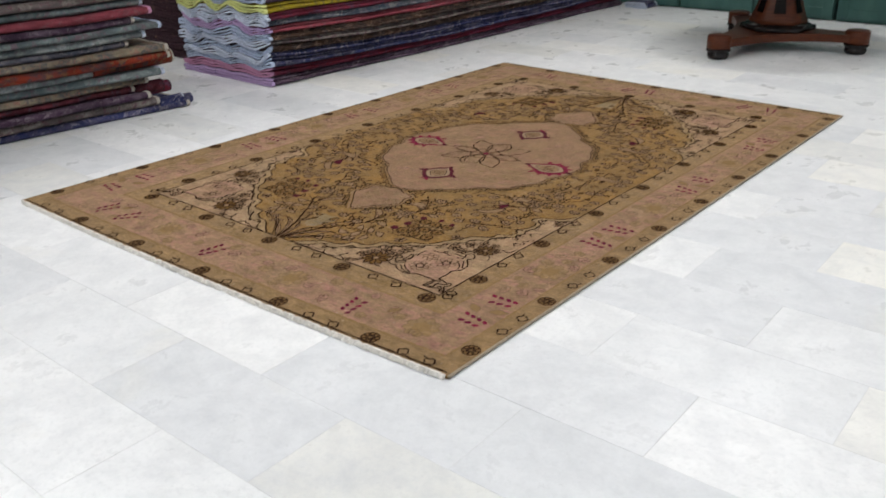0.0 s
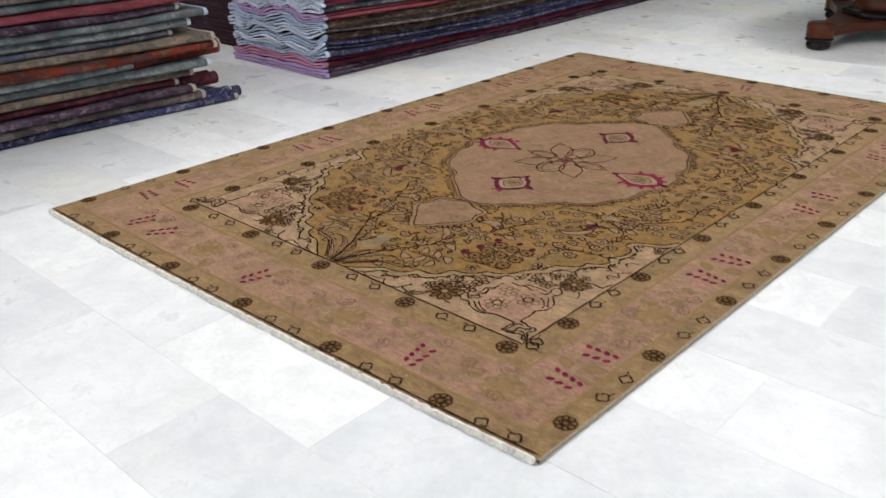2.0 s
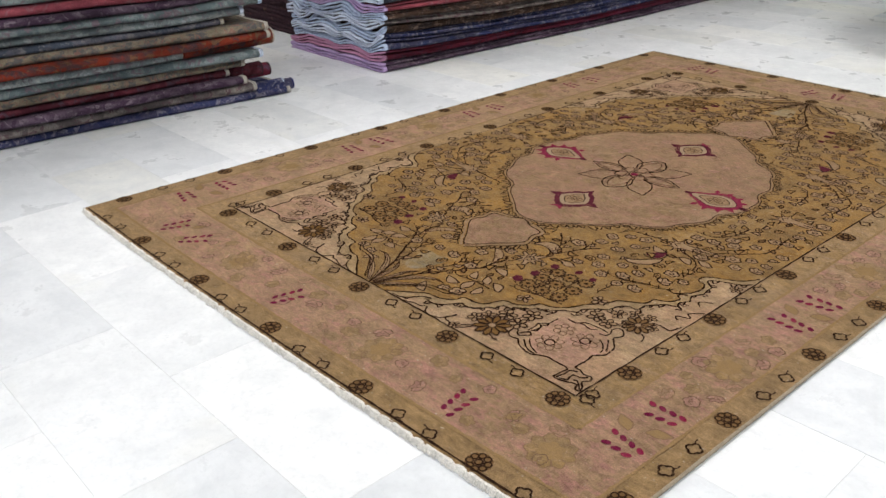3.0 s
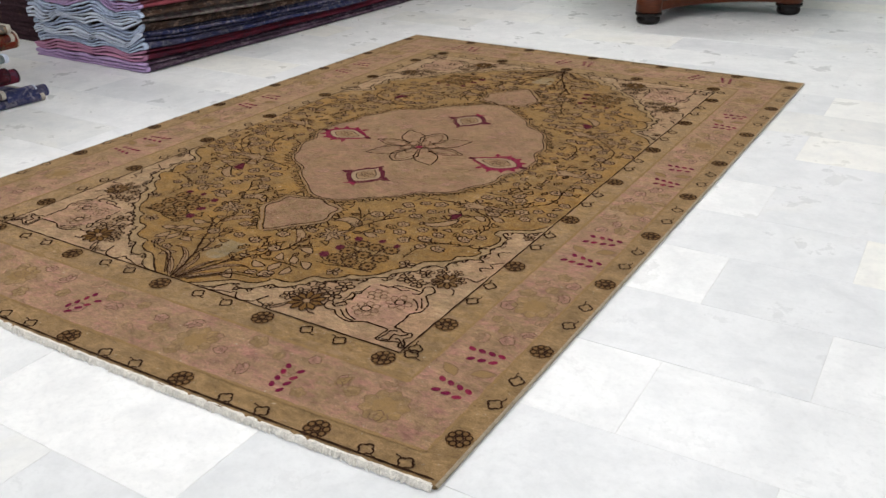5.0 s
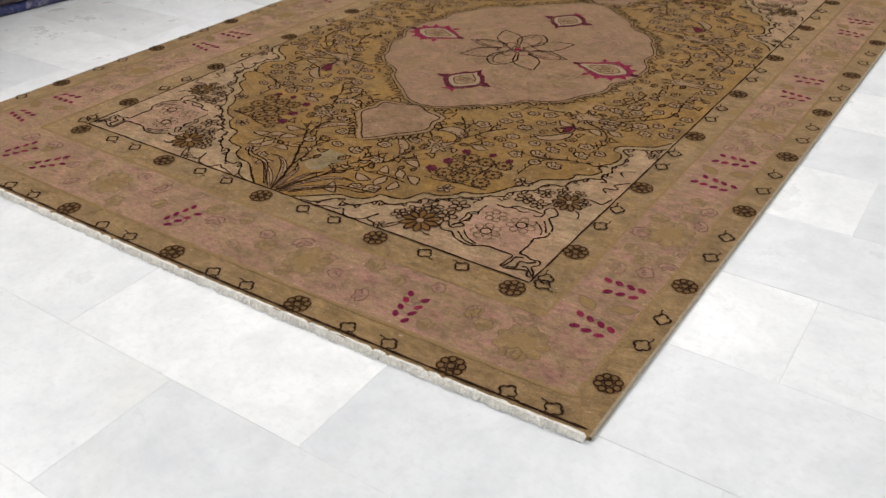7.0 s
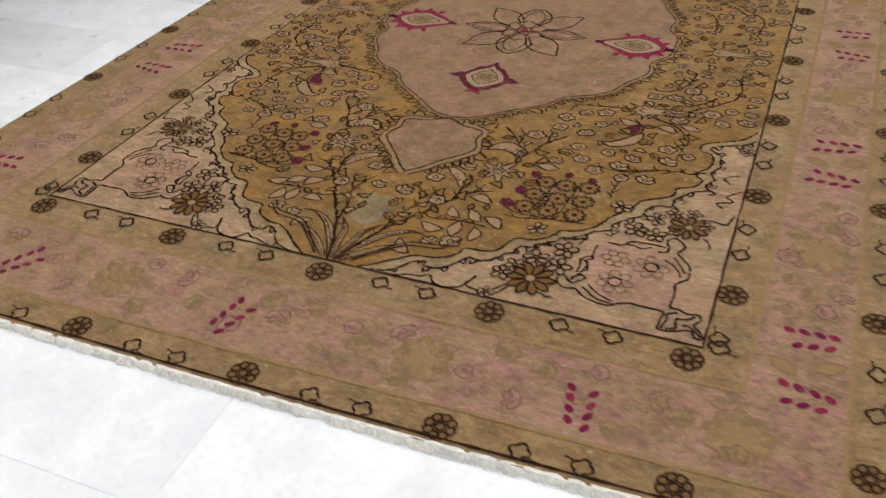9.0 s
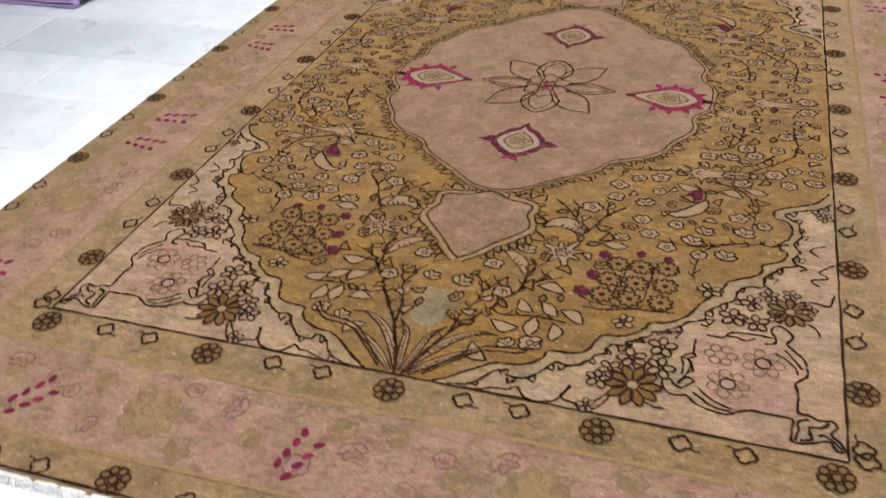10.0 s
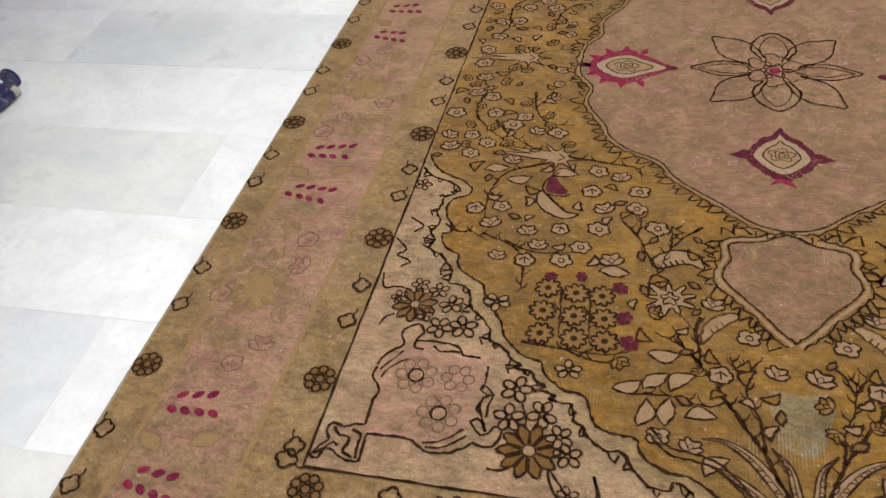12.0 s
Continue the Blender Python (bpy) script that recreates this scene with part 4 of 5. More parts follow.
def lily_mesh():
    """A pale star of pointed petals on a long split calyx."""
    a = Art(0.25)
    star = []
    for k in range(7):
        t = math.pi * (-0.72 + 1.44 * k / 6)
        star += [(0.024 * math.cos(t - 0.2), 0.022 * math.sin(t - 0.2)), (0.055 * math.cos(t), 0.050 * math.sin(t)), (0.024 * math.cos(t + 0.2), 0.022 * math.sin(t + 0.2))]
    star += [(-0.05, 0.014), (-0.13, 0.010), (-0.055, 0.0), (-0.14, -0.012), (-0.05, -0.016)]
    a.fill(star, PETAL)
    a.line([p for a0, b0 in zip(star, star[1:] + star[:1]) for p in (a0, ((a0[0] + b0[0]) / 2 + BUILD.uniform(-1, 1) * 0.002, (a0[1] + b0[1]) / 2 + BUILD.uniform(-1, 1) * 0.002))], 0.0046, INKSTEM, 0.0004, True)
    a.line([(0.0, 0.01), (0.014, 0.0), (0.002, -0.012)], 0.004, INKSTEM, 0.0005)
    return a.mesh("lily")


def diamond_mesh(eye):
    """An ivory shield edged in crimson; the eye-shaped kind comes to a long point and throws crimson drops."""
    a = Art(0.2)
    if eye:
        body = [(0.092, 0.0), (0.045, 0.030), (0.0, 0.050), (-0.045, 0.034), (-0.072, 0.0), (-0.045, -0.036), (0.0, -0.052), (0.045, -0.030)]
    else:
        body = [(0.060, -0.008), (0.036, 0.040), (0.012, 0.058), (0.0, 0.078), (-0.012, 0.058), (-0.036, 0.040), (-0.060, -0.008), (-0.034, -0.048), (0.0, -0.070), (0.034, -0.048)]
    rim = [(x * (1.26 if x < 0 or not eye else 1.12), y * (1.46 if eye else 1.34)) for x, y in smooth(body, 0.006, True)]
    a.fill([(x + BUILD.uniform(-1, 1) * 0.0025, y + BUILD.uniform(-1, 1) * 0.0025) for x, y in rim], CRIMSON if eye else DARK_CRIMSON)
    a.fill(smooth(body, 0.006, True), IVORY, 0.0003)
    a.line(knotted([(x, y) for x, y in body], 0.001, 0.006, True), 0.0042, DARK_CRIMSON, 0.0005, True)
    inner = [(x * 0.66, y * 0.68) for x, y in body]
    a.fill(smooth(inner, 0.006, True), PETAL, 0.0004)
    a.line(knotted(inner, 0.001, 0.006, True), 0.0046, INKSTEM, 0.0006, True)
    if eye:
        for k in range(9):
            t = math.pi * (0.36 + 1.28 * k / 8)
            cx, cy = 0.086 * math.cos(t), 0.074 * math.sin(t)
            a.fill([(cx + 0.020 * math.cos(t), cy + 0.020 * math.sin(t)), (cx - 0.010 * math.sin(t), cy + 0.010 * math.cos(t)), (cx - 0.014 * math.cos(t), cy - 0.014 * math.sin(t)), (cx + 0.010 * math.sin(t), cy - 0.010 * math.cos(t))], CRIMSON, 0.0001)
        for x0 in (0.10, -0.10):
            a.fill(ring(0.013, 10, cx=x0, sx=1.4, sy=0.8), DARK_CRIMSON, 0.0001)
    else:
        for s in (-1, 1):
            a.fill([(s * 0.066, -0.022), (s * 0.088, -0.020), (s * 0.112, -0.008), (s * 0.094, 0.002), (s * 0.080, 0.014), (s * 0.066, 0.010)][::s], DARK_CRIMSON, 0.0001)
        a.fill([(-0.012, -0.084), (-0.030, -0.108), (-0.004, -0.098), (0.026, -0.112), (0.014, -0.086)], CRIMSON, 0.0001)
    for r, n in ((0.026, 5), (0.015, 4), (0.007, 3)):
        a.line([(x + BUILD.uniform(-1, 1) * 0.0012, y * 0.82) for x, y in ring(r, 20, n, 0.2, turn=r * 200)], 0.0036, INKSTEM, 0.0006, True)
    return a.mesh("diamond")


def palmette_mesh():
    """A faded fan flower of the border with a straw-yellow heart."""
    a = Art(0.3)
    fan = ring(0.052, 50, 9, 0.10)
    a.fill(fan, GUARD)
    a.line(fan, 0.0032, FAINTER, 0.0003, True)
    a.fill(ring(0.028, 30, 6, 0.12), YELLOW_LINE, 0.0002)
    for k in range(9):
        t = 2 * math.pi * (k + 0.5) / 9
        a.line([(0.030 * math.cos(t), 0.030 * math.sin(t)), (0.046 * math.cos(t), 0.046 * math.sin(t))], 0.003, FAINTER, 0.0004)
    return a.mesh("palmette")


def lay(mesh, name, u, v, turn=0.0, size=1.0, lift=0.0024, flip=False, label=""):
    ob = child(name, mesh, rug, label)
    x, y = place(u, v)
    ob.location, ob.rotation_euler, ob.scale = (x, y, TOP + lift), (0, 0, turn), (size, -size if flip else size, 1)
    return ob


ROSETTE, BUD = rosette_mesh(), bud_mesh()
SPRIGS = [sprig_mesh(k) for k in range(3)]
BLOSSOMS = [blossom_mesh(k) for k in range(9)]
DUSK = pile_material("mauve_wool_pile", (0.300, 0.140, 0.118), (0.250, 0.150, 0.090), (0.31, 0.140, 0.130))
FADED = [blossom_mesh(k + 10, (ROSE_TAN, DUSK, GUARD, DUSK, GUARD)[k], FAINT if k % 2 else FAINTER, 0.0036, 0.022) for k in range(5)]
TUFTS = [tufts_mesh(k) for k in range(3)]
ASTER = aster_mesh()
LEAVES = [leaf_mesh(k) for k in range(3)]
SMALL = [leaf_mesh(0, 0.030), leaf_mesh(2, 0.034, GOLD, INKSTEM), blossom_mesh(31, GOLD, INKSTEM, 0.0042, 0.015), leaf_mesh(1, 0.028, BROWN_PETAL, INKSTEM)]
PEONIES, LILY, PALMETTE = [peony_mesh(9), peony_mesh(8)], lily_mesh(), palmette_mesh()
CHRYSANTHEMUMS = [chrysanthemum_mesh(BROWN_PETAL), chrysanthemum_mesh(OCHRE)]
CRIMSON_BUD = blossom_mesh(33, DARK_CRIMSON, DARK_CRIMSON)
GOLD_LEAF = leaf_mesh(1, 0.070, YELLOW_LINE, FAINTER)

# guard rosettes and paired buds, inside and outside the main border
SIDE_ROSETTES = {-1: [-1.365, -1.018, -0.654, -0.314, 0.032, 0.365, 0.700, 1.035, 1.375], 1: [-1.350, -0.994, -0.638, -0.315, 0.008, 0.329, 0.660, 1.022, 1.375]}
for s in (-1, 1):
    for k in range(-3, 4):
        lay(ROSETTE, "rosette", s * 0.735, 0.337 * k + 0.008, BUILD.uniform(0, 6), lift=0.0028, label="dark brown eight-petalled rosette")
    for k in range(-2, 3):
        lay(ROSETTE, "rosette", 0.345 * k, s * 1.192, BUILD.uniform(0, 6), lift=0.0028)
    row = SIDE_ROSETTES[s]
    edge = s * (1.010 if s < 0 else 0.998)
    for v in row:
        lay(ROSETTE, "rosette", edge, v, BUILD.uniform(0, 6), 0.95, 0.001)
    for a, b in zip(row, row[1:]):
        for d in (-0.047, 0.047):
            lay(BUD, "bud", edge + s * 0.006, (a + b) / 2 + d, math.pi / 2, 1.0, 0.001, flip=d > 0)
    for k in range(-2, 3):
        lay(ROSETTE, "rosette", 0.016 + 0.353 * k, s * 1.452, BUILD.uniform(0, 6), 1.0, 0.001)
    for k in range(-4, 4):
        for d in (-0.043, 0.043):
            v = 0.337 * (k + 0.5) + 0.008 + d
            if abs(v) < 1.14:
                lay(BUD, "bud", s * 0.731, v, math.pi / 2, 1.0, 0.0028, flip=d > 0)
    for k in range(-3, 3):
        for d in (-0.047, 0.047):
            if abs(k + 0.5) < 2:
                lay(BUD, "bud", 0.345 * (k + 0.5) + d, s * 1.184, 0 if d < 0 else math.pi, 1.0, 0.0028)
            lay(BUD, "bud", 0.016 + 0.353 * (k + 0.5) + d, s * 1.458, 0 if d < 0 else math.pi, 1.0, 0.001)
    for t in (-1, 1):
        lay(BUD, "bud", s * 0.735, t * 1.150, 0, 1.05, 0.0028)

# the main border: pairs of crimson sprigs round gold leaves, fan flowers and faded blossoms between them
for s in (-1, 1):
    mid = s * (0.899 if s < 0 else 0.886)
    for n, c in enumerate((-1.147, -0.481, 0.148, 0.775)):
        for d in (-0.070, 0.070):
            lay(SPRIGS[n % 3], "sprig", mid, c + d, (0.10 if d > 0 else -0.12) + (0 if s < 0 else math.pi), 1.0, 0.0014, label="crimson leafy sprig")
        for d in (-0.04, 0.04):
            lay(GOLD_LEAF, "faded_leaf", mid + d, c + 0.2 * d, 0.5 * (1 if d > 0 else 5), 0.8, 0.0010, flip=d < 0)
        lay(PALMETTE, "faded_palmette", mid, c + 0.325, 0.4 * n, 1.0, 0.0010)
        for k, (du, dv) in enumerate(((-0.04, 0.14), (0.02, 0.155), (-0.01, 0.195), (0.05, 0.20), (-0.05, 0.23), (0.055, 0.265), (-0.06, 0.30), (-0.05, 0.375), (0.05, 0.39), (0.0, 0.415), (-0.04, 0.44), (0.04, 0.46), (0.0, 0.49))):
            if abs(c + dv) < 1.34:
                lay(FADED[(k + n) % 5], "faded_flower", mid + du, c + dv, BUILD.uniform(0, 6), BUILD.uniform(0.75, 1.1), 0.0008 + k * 1e-6)
for u, v, t in ((-0.721, -1.340, 1.25), (-0.585, -1.345, 0.95), (-0.088, -1.345, 1.3), (0.556, -1.350, 1.7), (-0.69, 1.33, 1.2), (-0.60, 1.335, 1.8), (-0.08, 1.315, 1.3), (0.04, 1.335, 1.8), (0.565, 1.345, 1.2), (0.70, 1.355, 1.8)):
    lay(SPRIGS[1], "sprig", u, v, t, 0.95, 0.0014)
for k in range(74):
    u, v = -0.80 + 1.6 * (k % 37) / 36 + BUILD.uniform(-0.012, 0.012), (1 if k > 36 else -1) * (1.325 + (0.045, -0.03, 0.005, -0.05)[k % 4] + BUILD.uniform(-0.012, 0.012))
    lay(FADED[k % 5], "faded_flower", u, v, BUILD.uniform(0, 6), BUILD.uniform(0.7, 1.15), 0.0008 + k * 1e-6)
for s in (-1, 1):
    for u in (-0.36, 0.28, 0.80):
        lay(PALMETTE, "faded_palmette", u, s * 1.33, u * 9, 0.95, 0.0010)
    for u in (0.67, -0.655):
        lay(GOLD_LEAF, "faded_leaf", u, s * 1.30, 1.1, 0.7, 0.0011)

# worn-away flowers on the medallion and its pendants
GHOSTS = [blossom_mesh(k + 50, (PINK, DUSK, GUARD)[k % 3], FAINTER, 0.0028) for k in range(4)]
for k in range(100):
    t, r = BUILD.uniform(0, 2 * math.pi), math.sqrt(BUILD.uniform(0.12, 0.8))
    lay(GHOSTS[k % 4], "faded_flower", 0.40 * r * math.cos(t), 0.48 * r * math.sin(t), BUILD.uniform(0, 6), BUILD.uniform(0.55, 1.0), 0.0021 + k * 1e-6)
for k in range(26):
    lay(GHOSTS[k % 4], "faded_flower", BUILD.uniform(-0.075, 0.075), (1 if k % 2 else -1) * BUILD.uniform(0.61, 0.73), BUILD.uniform(0, 6), BUILD.uniform(0.5, 0.9), 0.0021 + k * 1e-6)

# flowering trees of the gold field, one quarter drawn and mirrored
FLOWERS = [(0.680, 0.243), (0.642, 0.092), (0.610, 0.172), (0.525, 0.243), (0.490, 0.294), (0.444, 0.298), (0.676, 0.324), (0.628, 0.323), (0.586, 0.349), (0.668, 0.368), (0.621, 0.387), (0.523, 0.401),
           (0.573, 0.560), (0.520, 0.545), (0.538, 0.594), (0.348, 0.418), (0.306, 0.432), (0.353, 0.481), (0.267, 0.471), (0.329, 0.529), (0.264, 0.521),
           (0.460, 0.608), (0.403, 0.600), (0.331, 0.591), (0.436, 0.645), (0.356, 0.643), (0.505, 0.683), (0.455, 0.690), (0.392, 0.681), (0.299, 0.665), (0.226, 0.573),
           (0.128, 0.751), (0.115, 0.899), (0.072, 0.817), (0.032, 0.886), (0.201, 1.025), (0.157, 1.033), (0.591, 0.238), (0.546, 0.276), (0.650, 0.160), (0.66, 0.03)]
CLUSTER = [(0.402, 0.751), (0.404, 0.805), (0.401, 0.856), (0.353, 0.757), (0.351, 0.810), (0.345, 0.859), (0.309, 0.758), (0.300, 0.809), (0.295, 0.858)]
REDS = [(0.401, 0.722, 0.5), (0.348, 0.716, 0.5), (0.280, 0.735, 0.62), (0.268, 0.803, 0.65), (0.256, 0.857, 0.72)]
FOLIAGE = [(0.253, 0.938, 0.5), (0.211, 0.925, 0.75), (0.169, 0.924, 0.8), (0.228, 0.986, 1.4), (0.191, 0.980, 1.5), (0.142, 0.984, 0.15), (0.200, 0.868, 0.12), (0.293, 0.697, 0.0), (0.413, 0.439, 0.2), (0.502, 0.455, 0.3), (0.552, 0.430, 0.2), (0.118, 1.066, 0.8)]
STEMS = [[(0.006, 1.155), (0.030, 1.085), (0.060, 1.019), (0.075, 0.997), (0.094, 0.965), (0.110, 0.942), (0.125, 0.906), (0.142, 0.892), (0.148, 0.841), (0.154, 0.812), (0.146, 0.782)],
         [(0.144, 0.881), (0.171, 0.847), (0.190, 0.808)], [(0.144, 0.884), (0.175, 0.848), (0.216, 0.827)], [(0.052, 1.03), (0.059, 0.974), (0.074, 0.941), (0.079, 0.904), (0.087, 0.866)],
         [(0.079, 0.910), (0.069, 0.880), (0.058, 0.862)], [(0.079, 0.900), (0.094, 0.88), (0.100, 0.860)], [(0.247, 0.955), (0.193, 0.950), (0.135, 0.961), (0.105, 0.95)],
         [(0.293, 0.557), (0.259, 0.600), (0.241, 0.643), (0.225, 0.669), (0.216, 0.710), (0.205, 0.74), (0.165, 0.80)], [(0.145, 0.559), (0.184, 0.598), (0.207, 0.638), (0.215, 0.675)],
         [(0.262, 0.597), (0.256, 0.56), (0.262, 0.54)], [(0.20, 0.62), (0.198, 0.58), (0.185, 0.56)], [(0.587, 0.262), (0.554, 0.305), (0.502, 0.346), (0.47, 0.37)],
         [(0.45, 0.40), (0.528, 0.439), (0.552, 0.496), (0.554, 0.532), (0.547, 0.590)], [(0.552, 0.505), (0.534, 0.529), (0.516, 0.536)], [(0.42, 0.375), (0.329, 0.389), (0.272, 0.400), (0.264, 0.436)],
         [(0.629, 0.139), (0.635, 0.235), (0.600, 0.29), (0.54, 0.345), (0.47, 0.39)], [(0.516, 0.145), (0.505, 0.215), (0.47, 0.262), (0.415, 0.265)], [(0.512, 0.19), (0.535, 0.165)], [(0.51, 0.205), (0.485, 0.175)],
         [(0.545, 0.625), (0.50, 0.645), (0.47, 0.665), (0.46, 0.69)], [(0.50, 0.64), (0.44, 0.665), (0.37, 0.655)], [(0.43, 0.878), (0.36, 0.884), (0.29, 0.885), (0.255, 0.872)],
         [(0.378, 0.75), (0.375, 0.80), (0.37, 0.86)], [(0.327, 0.75), (0.325, 0.80), (0.32, 0.865)], [(0.355, 0.885), (0.31, 0.90), (0.265, 0.90)], [(0.455, 0.70), (0.45, 0.75), (0.455, 0.77)],
         [(0.62, 0.61), (0.59, 0.628), (0.565, 0.625), (0.53, 0.645)], [(0.66, 0.08), (0.63, 0.13), (0.61, 0.16)]]
for su, sv in QUARTERS:
    side = 0 if su * sv > 0 else 1
    for k, (u, v) in enumerate(FLOWERS):
        lay(BLOSSOMS[(k * 4 + k // 5) % 9], "blossom", su * (u + BUILD.uniform(-1, 1) * 0.003), sv * (v + BUILD.uniform(-1, 1) * 0.003), BUILD.uniform(-0.5, 0.5), BUILD.uniform(0.78, 1.06), 0.0027 + k * 1e-6, flip=sv > 0)
    for k, (u, v) in enumerate(CLUSTER):
        lay(ASTER, "aster", su * u, sv * v, BUILD.uniform(0, 6), 1.05, 0.0027)
    for k, (u, v, size) in enumerate(REDS):
        lay(CRIMSON_BUD, "crimson_bud", su * u, sv * v, BUILD.uniform(0, 3), size, 0.0029, label="dark crimson bud")
    for k, (u, v, t) in enumerate(FOLIAGE):
        lay(LEAVES[k % 3], "leaf", su * u, sv * v, (t if su * sv > 0 else math.pi - t), BUILD.uniform(0.78, 0.98), 0.0027 + k * 1e-6)
    lay(PEONIES[side], "peony", su * 0.197, sv * 0.748, 0.3, 1.0, 0.0029)
    lay(LILY, "lily", su * 0.435, sv * 0.380, (math.pi if su > 0 else 0) - su * sv * 0.12, 1.0, 0.0029)
    for k, path in enumerate(STEMS):
        a = Art(0.3)
        a.line(mirrored(knotted(path), su, sv), 0.0082 if k == 0 else 0.0062, INKSTEM, taper=k > 0)
        for n, (x, y) in enumerate(smooth(path, 0.026)[1:-1]):
            d = 1 if n % 2 else -1
            a.line(mirrored([(x, y), (x + d * 0.009, y - 0.008), (x + d * 0.012, y - 0.018)], su, sv), 0.0046, INKSTEM, taper=True)
        rug_part("stem", a, TOP + 0.0019)
    # the crimson tulip with its sickle leaf, and the curled leaves of the stem
    a = Art(0.25)
    a.fill(mirrored(smooth([(0.437, 0.440), (0.446, 0.470), (0.440, 0.492), (0.412, 0.497), (0.402, 0.488), (0.418, 0.465)], 0.006, True), su, sv)[::1 if side else -1], DARK_CRIMSON)
    a.line(mirrored(knotted([(0.425, 0.43), (0.450, 0.462), (0.446, 0.496), (0.410, 0.503), (0.396, 0.494)], 0.001), su, sv), 0.0048, INK)
    rug_part("tulip", a, TOP + 0.0026, "dark crimson tulip")
    for k, (back, front) in enumerate((([(0.455, 0.488), (0.458, 0.520), (0.440, 0.548), (0.400, 0.568), (0.372, 0.552)], [(0.392, 0.550), (0.412, 0.535), (0.435, 0.508)]),
                                       ([(0.232, 0.668), (0.222, 0.643), (0.186, 0.626), (0.154, 0.636), (0.141, 0.670)], [(0.163, 0.661), (0.186, 0.663), (0.215, 0.676)]),
                                       ([(0.143, 0.840), (0.140, 0.800), (0.115, 0.772), (0.084, 0.768)], [(0.100, 0.790), (0.125, 0.815)]))):
        a = Art(0.3)
        outline = knotted(back + front, 0.0012, 0.006, True)
        a.fill(mirrored(outline, su, sv)[::1 if side else -1], PETAL, -0.0002)
        a.line(mirrored(outline, su, sv), 0.0050, INK if k < 2 else SOFT_BROWN, closed=True)
        line = smooth(front, 0.009)
        for x, y in line[1:]:
            a.line(mirrored([(x, y), (x + 0.006, y - 0.010)], su, sv), 0.004, INK if k < 2 else SOFT_BROWN)
        rug_part("curled_leaf", a, TOP + 0.0023)
    # the sheaf of plumes at the foot of the tree
    for k, (path, spread) in enumerate((([(0.006, 1.150), (0.030, 1.098), (0.068, 1.046), (0.108, 1.020), (0.140, 1.020)], 0.0085), ([(0.016, 1.152), (0.050, 1.115), (0.090, 1.082), (0.130, 1.062)], 0.0075), ([(0.003, 1.150), (0.014, 1.09), (0.022, 1.05), (0.045, 1.02)], 0.0065))):
        a = Art(0.3)
        line = smooth(path, 0.007)
        taper = [math.sin(math.pi * min(1.0, 0.12 + 0.88 * j / (len(line) - 1))) for j in range(len(line))]
        strands = [[(x + nx * n * spread * q, y + ny * n * spread * q) for (x, y), (nx, ny), q in zip(line, normals(line), taper)] for n in (-1, 0, 1)]
        a.fill(mirrored(strands[0] + strands[2][-2::-1], su, sv)[::1 if side else -1], PETAL, -0.0003)
        for n, strand in enumerate(strands):
            a.line(mirrored(strand, su, sv), 0.0024 if n == 1 else 0.0034, SOFT_BROWN if n == 1 else INKSTEM, 0.0004 + 0.0001 * n)
        feathered(a, path, su, sv, 1, 0.010, 0.018, SOFT_BROWN, 0.0026)
        rug_part("plume_leaf", a, TOP + 0.0021 + 0.0004 * k + (0.00012 if su > 0 else 0))
    a = Art(0.3)
    for off in (0.0, 0.012):
        a.line(mirrored(knotted([(0.214, 1.010 + off), (0.189, 1.040 + off), (0.157, 1.046 + off), (0.118, 1.056 + off), (0.085, 1.088 + off), (0.040, 1.140 + off * 0.5)]), su, sv), 0.0046, INK)
    rug_part("trailing_leaf", a, TOP + 0.0022)
    taken = FLOWERS + CLUSTER + [q[:2] for q in REDS + FOLIAGE] + [(0.197, 0.748), (0.435, 0.38), (0.43, 0.47), (0.42, 0.54), (0.187, 0.645)]
    tries, small = 0, []
    while tries < 1600 and len(small) < 70:
        tries += 1
        u, v = BUILD.uniform(0.02, 0.69), BUILD.uniform(0.03, 1.0)
        inside = (v < 0.40 or u < 0.56 - (v - 0.5) * 0.70) and math.hypot(u / 0.46, v / 0.58) > 1.06 and not (u < 0.15 and 0.55 < v < 0.84)
        if inside and min(math.dist((u, v), q) for q in taken + small) > 0.031:
            small.append((u, v))
    for k, (u, v) in enumerate(small):
        lay(SMALL[k % 4], "leaflet", su * u, sv * v, BUILD.uniform(0, 6), BUILD.uniform(0.75, 1.1), 0.0026 + k * 1e-6)
    # corner motif: a pink shield on a knotted foot, with two plumes and bouquets
    a = Art(0.25)
    shield = smooth([(0.632, 1.088), (0.638, 1.030), (0.634, 1.008), (0.650, 0.970), (0.622, 0.930), (0.580, 0.908), (0.520, 0.915), (0.472, 0.925), (0.472, 0.985), (0.474, 1.030), (0.485, 1.060), (0.515, 1.086), (0.552, 1.092), (0.600, 1.088)], 0.012, True)
    a.fill(mirrored(shield, su, sv)[::(-1 if su * sv > 0 else 1)], BLUSH)
    rug_part("corner_shield", a, TOP + 0.0018, "pale pink corner shield")
    a = Art(0.25)
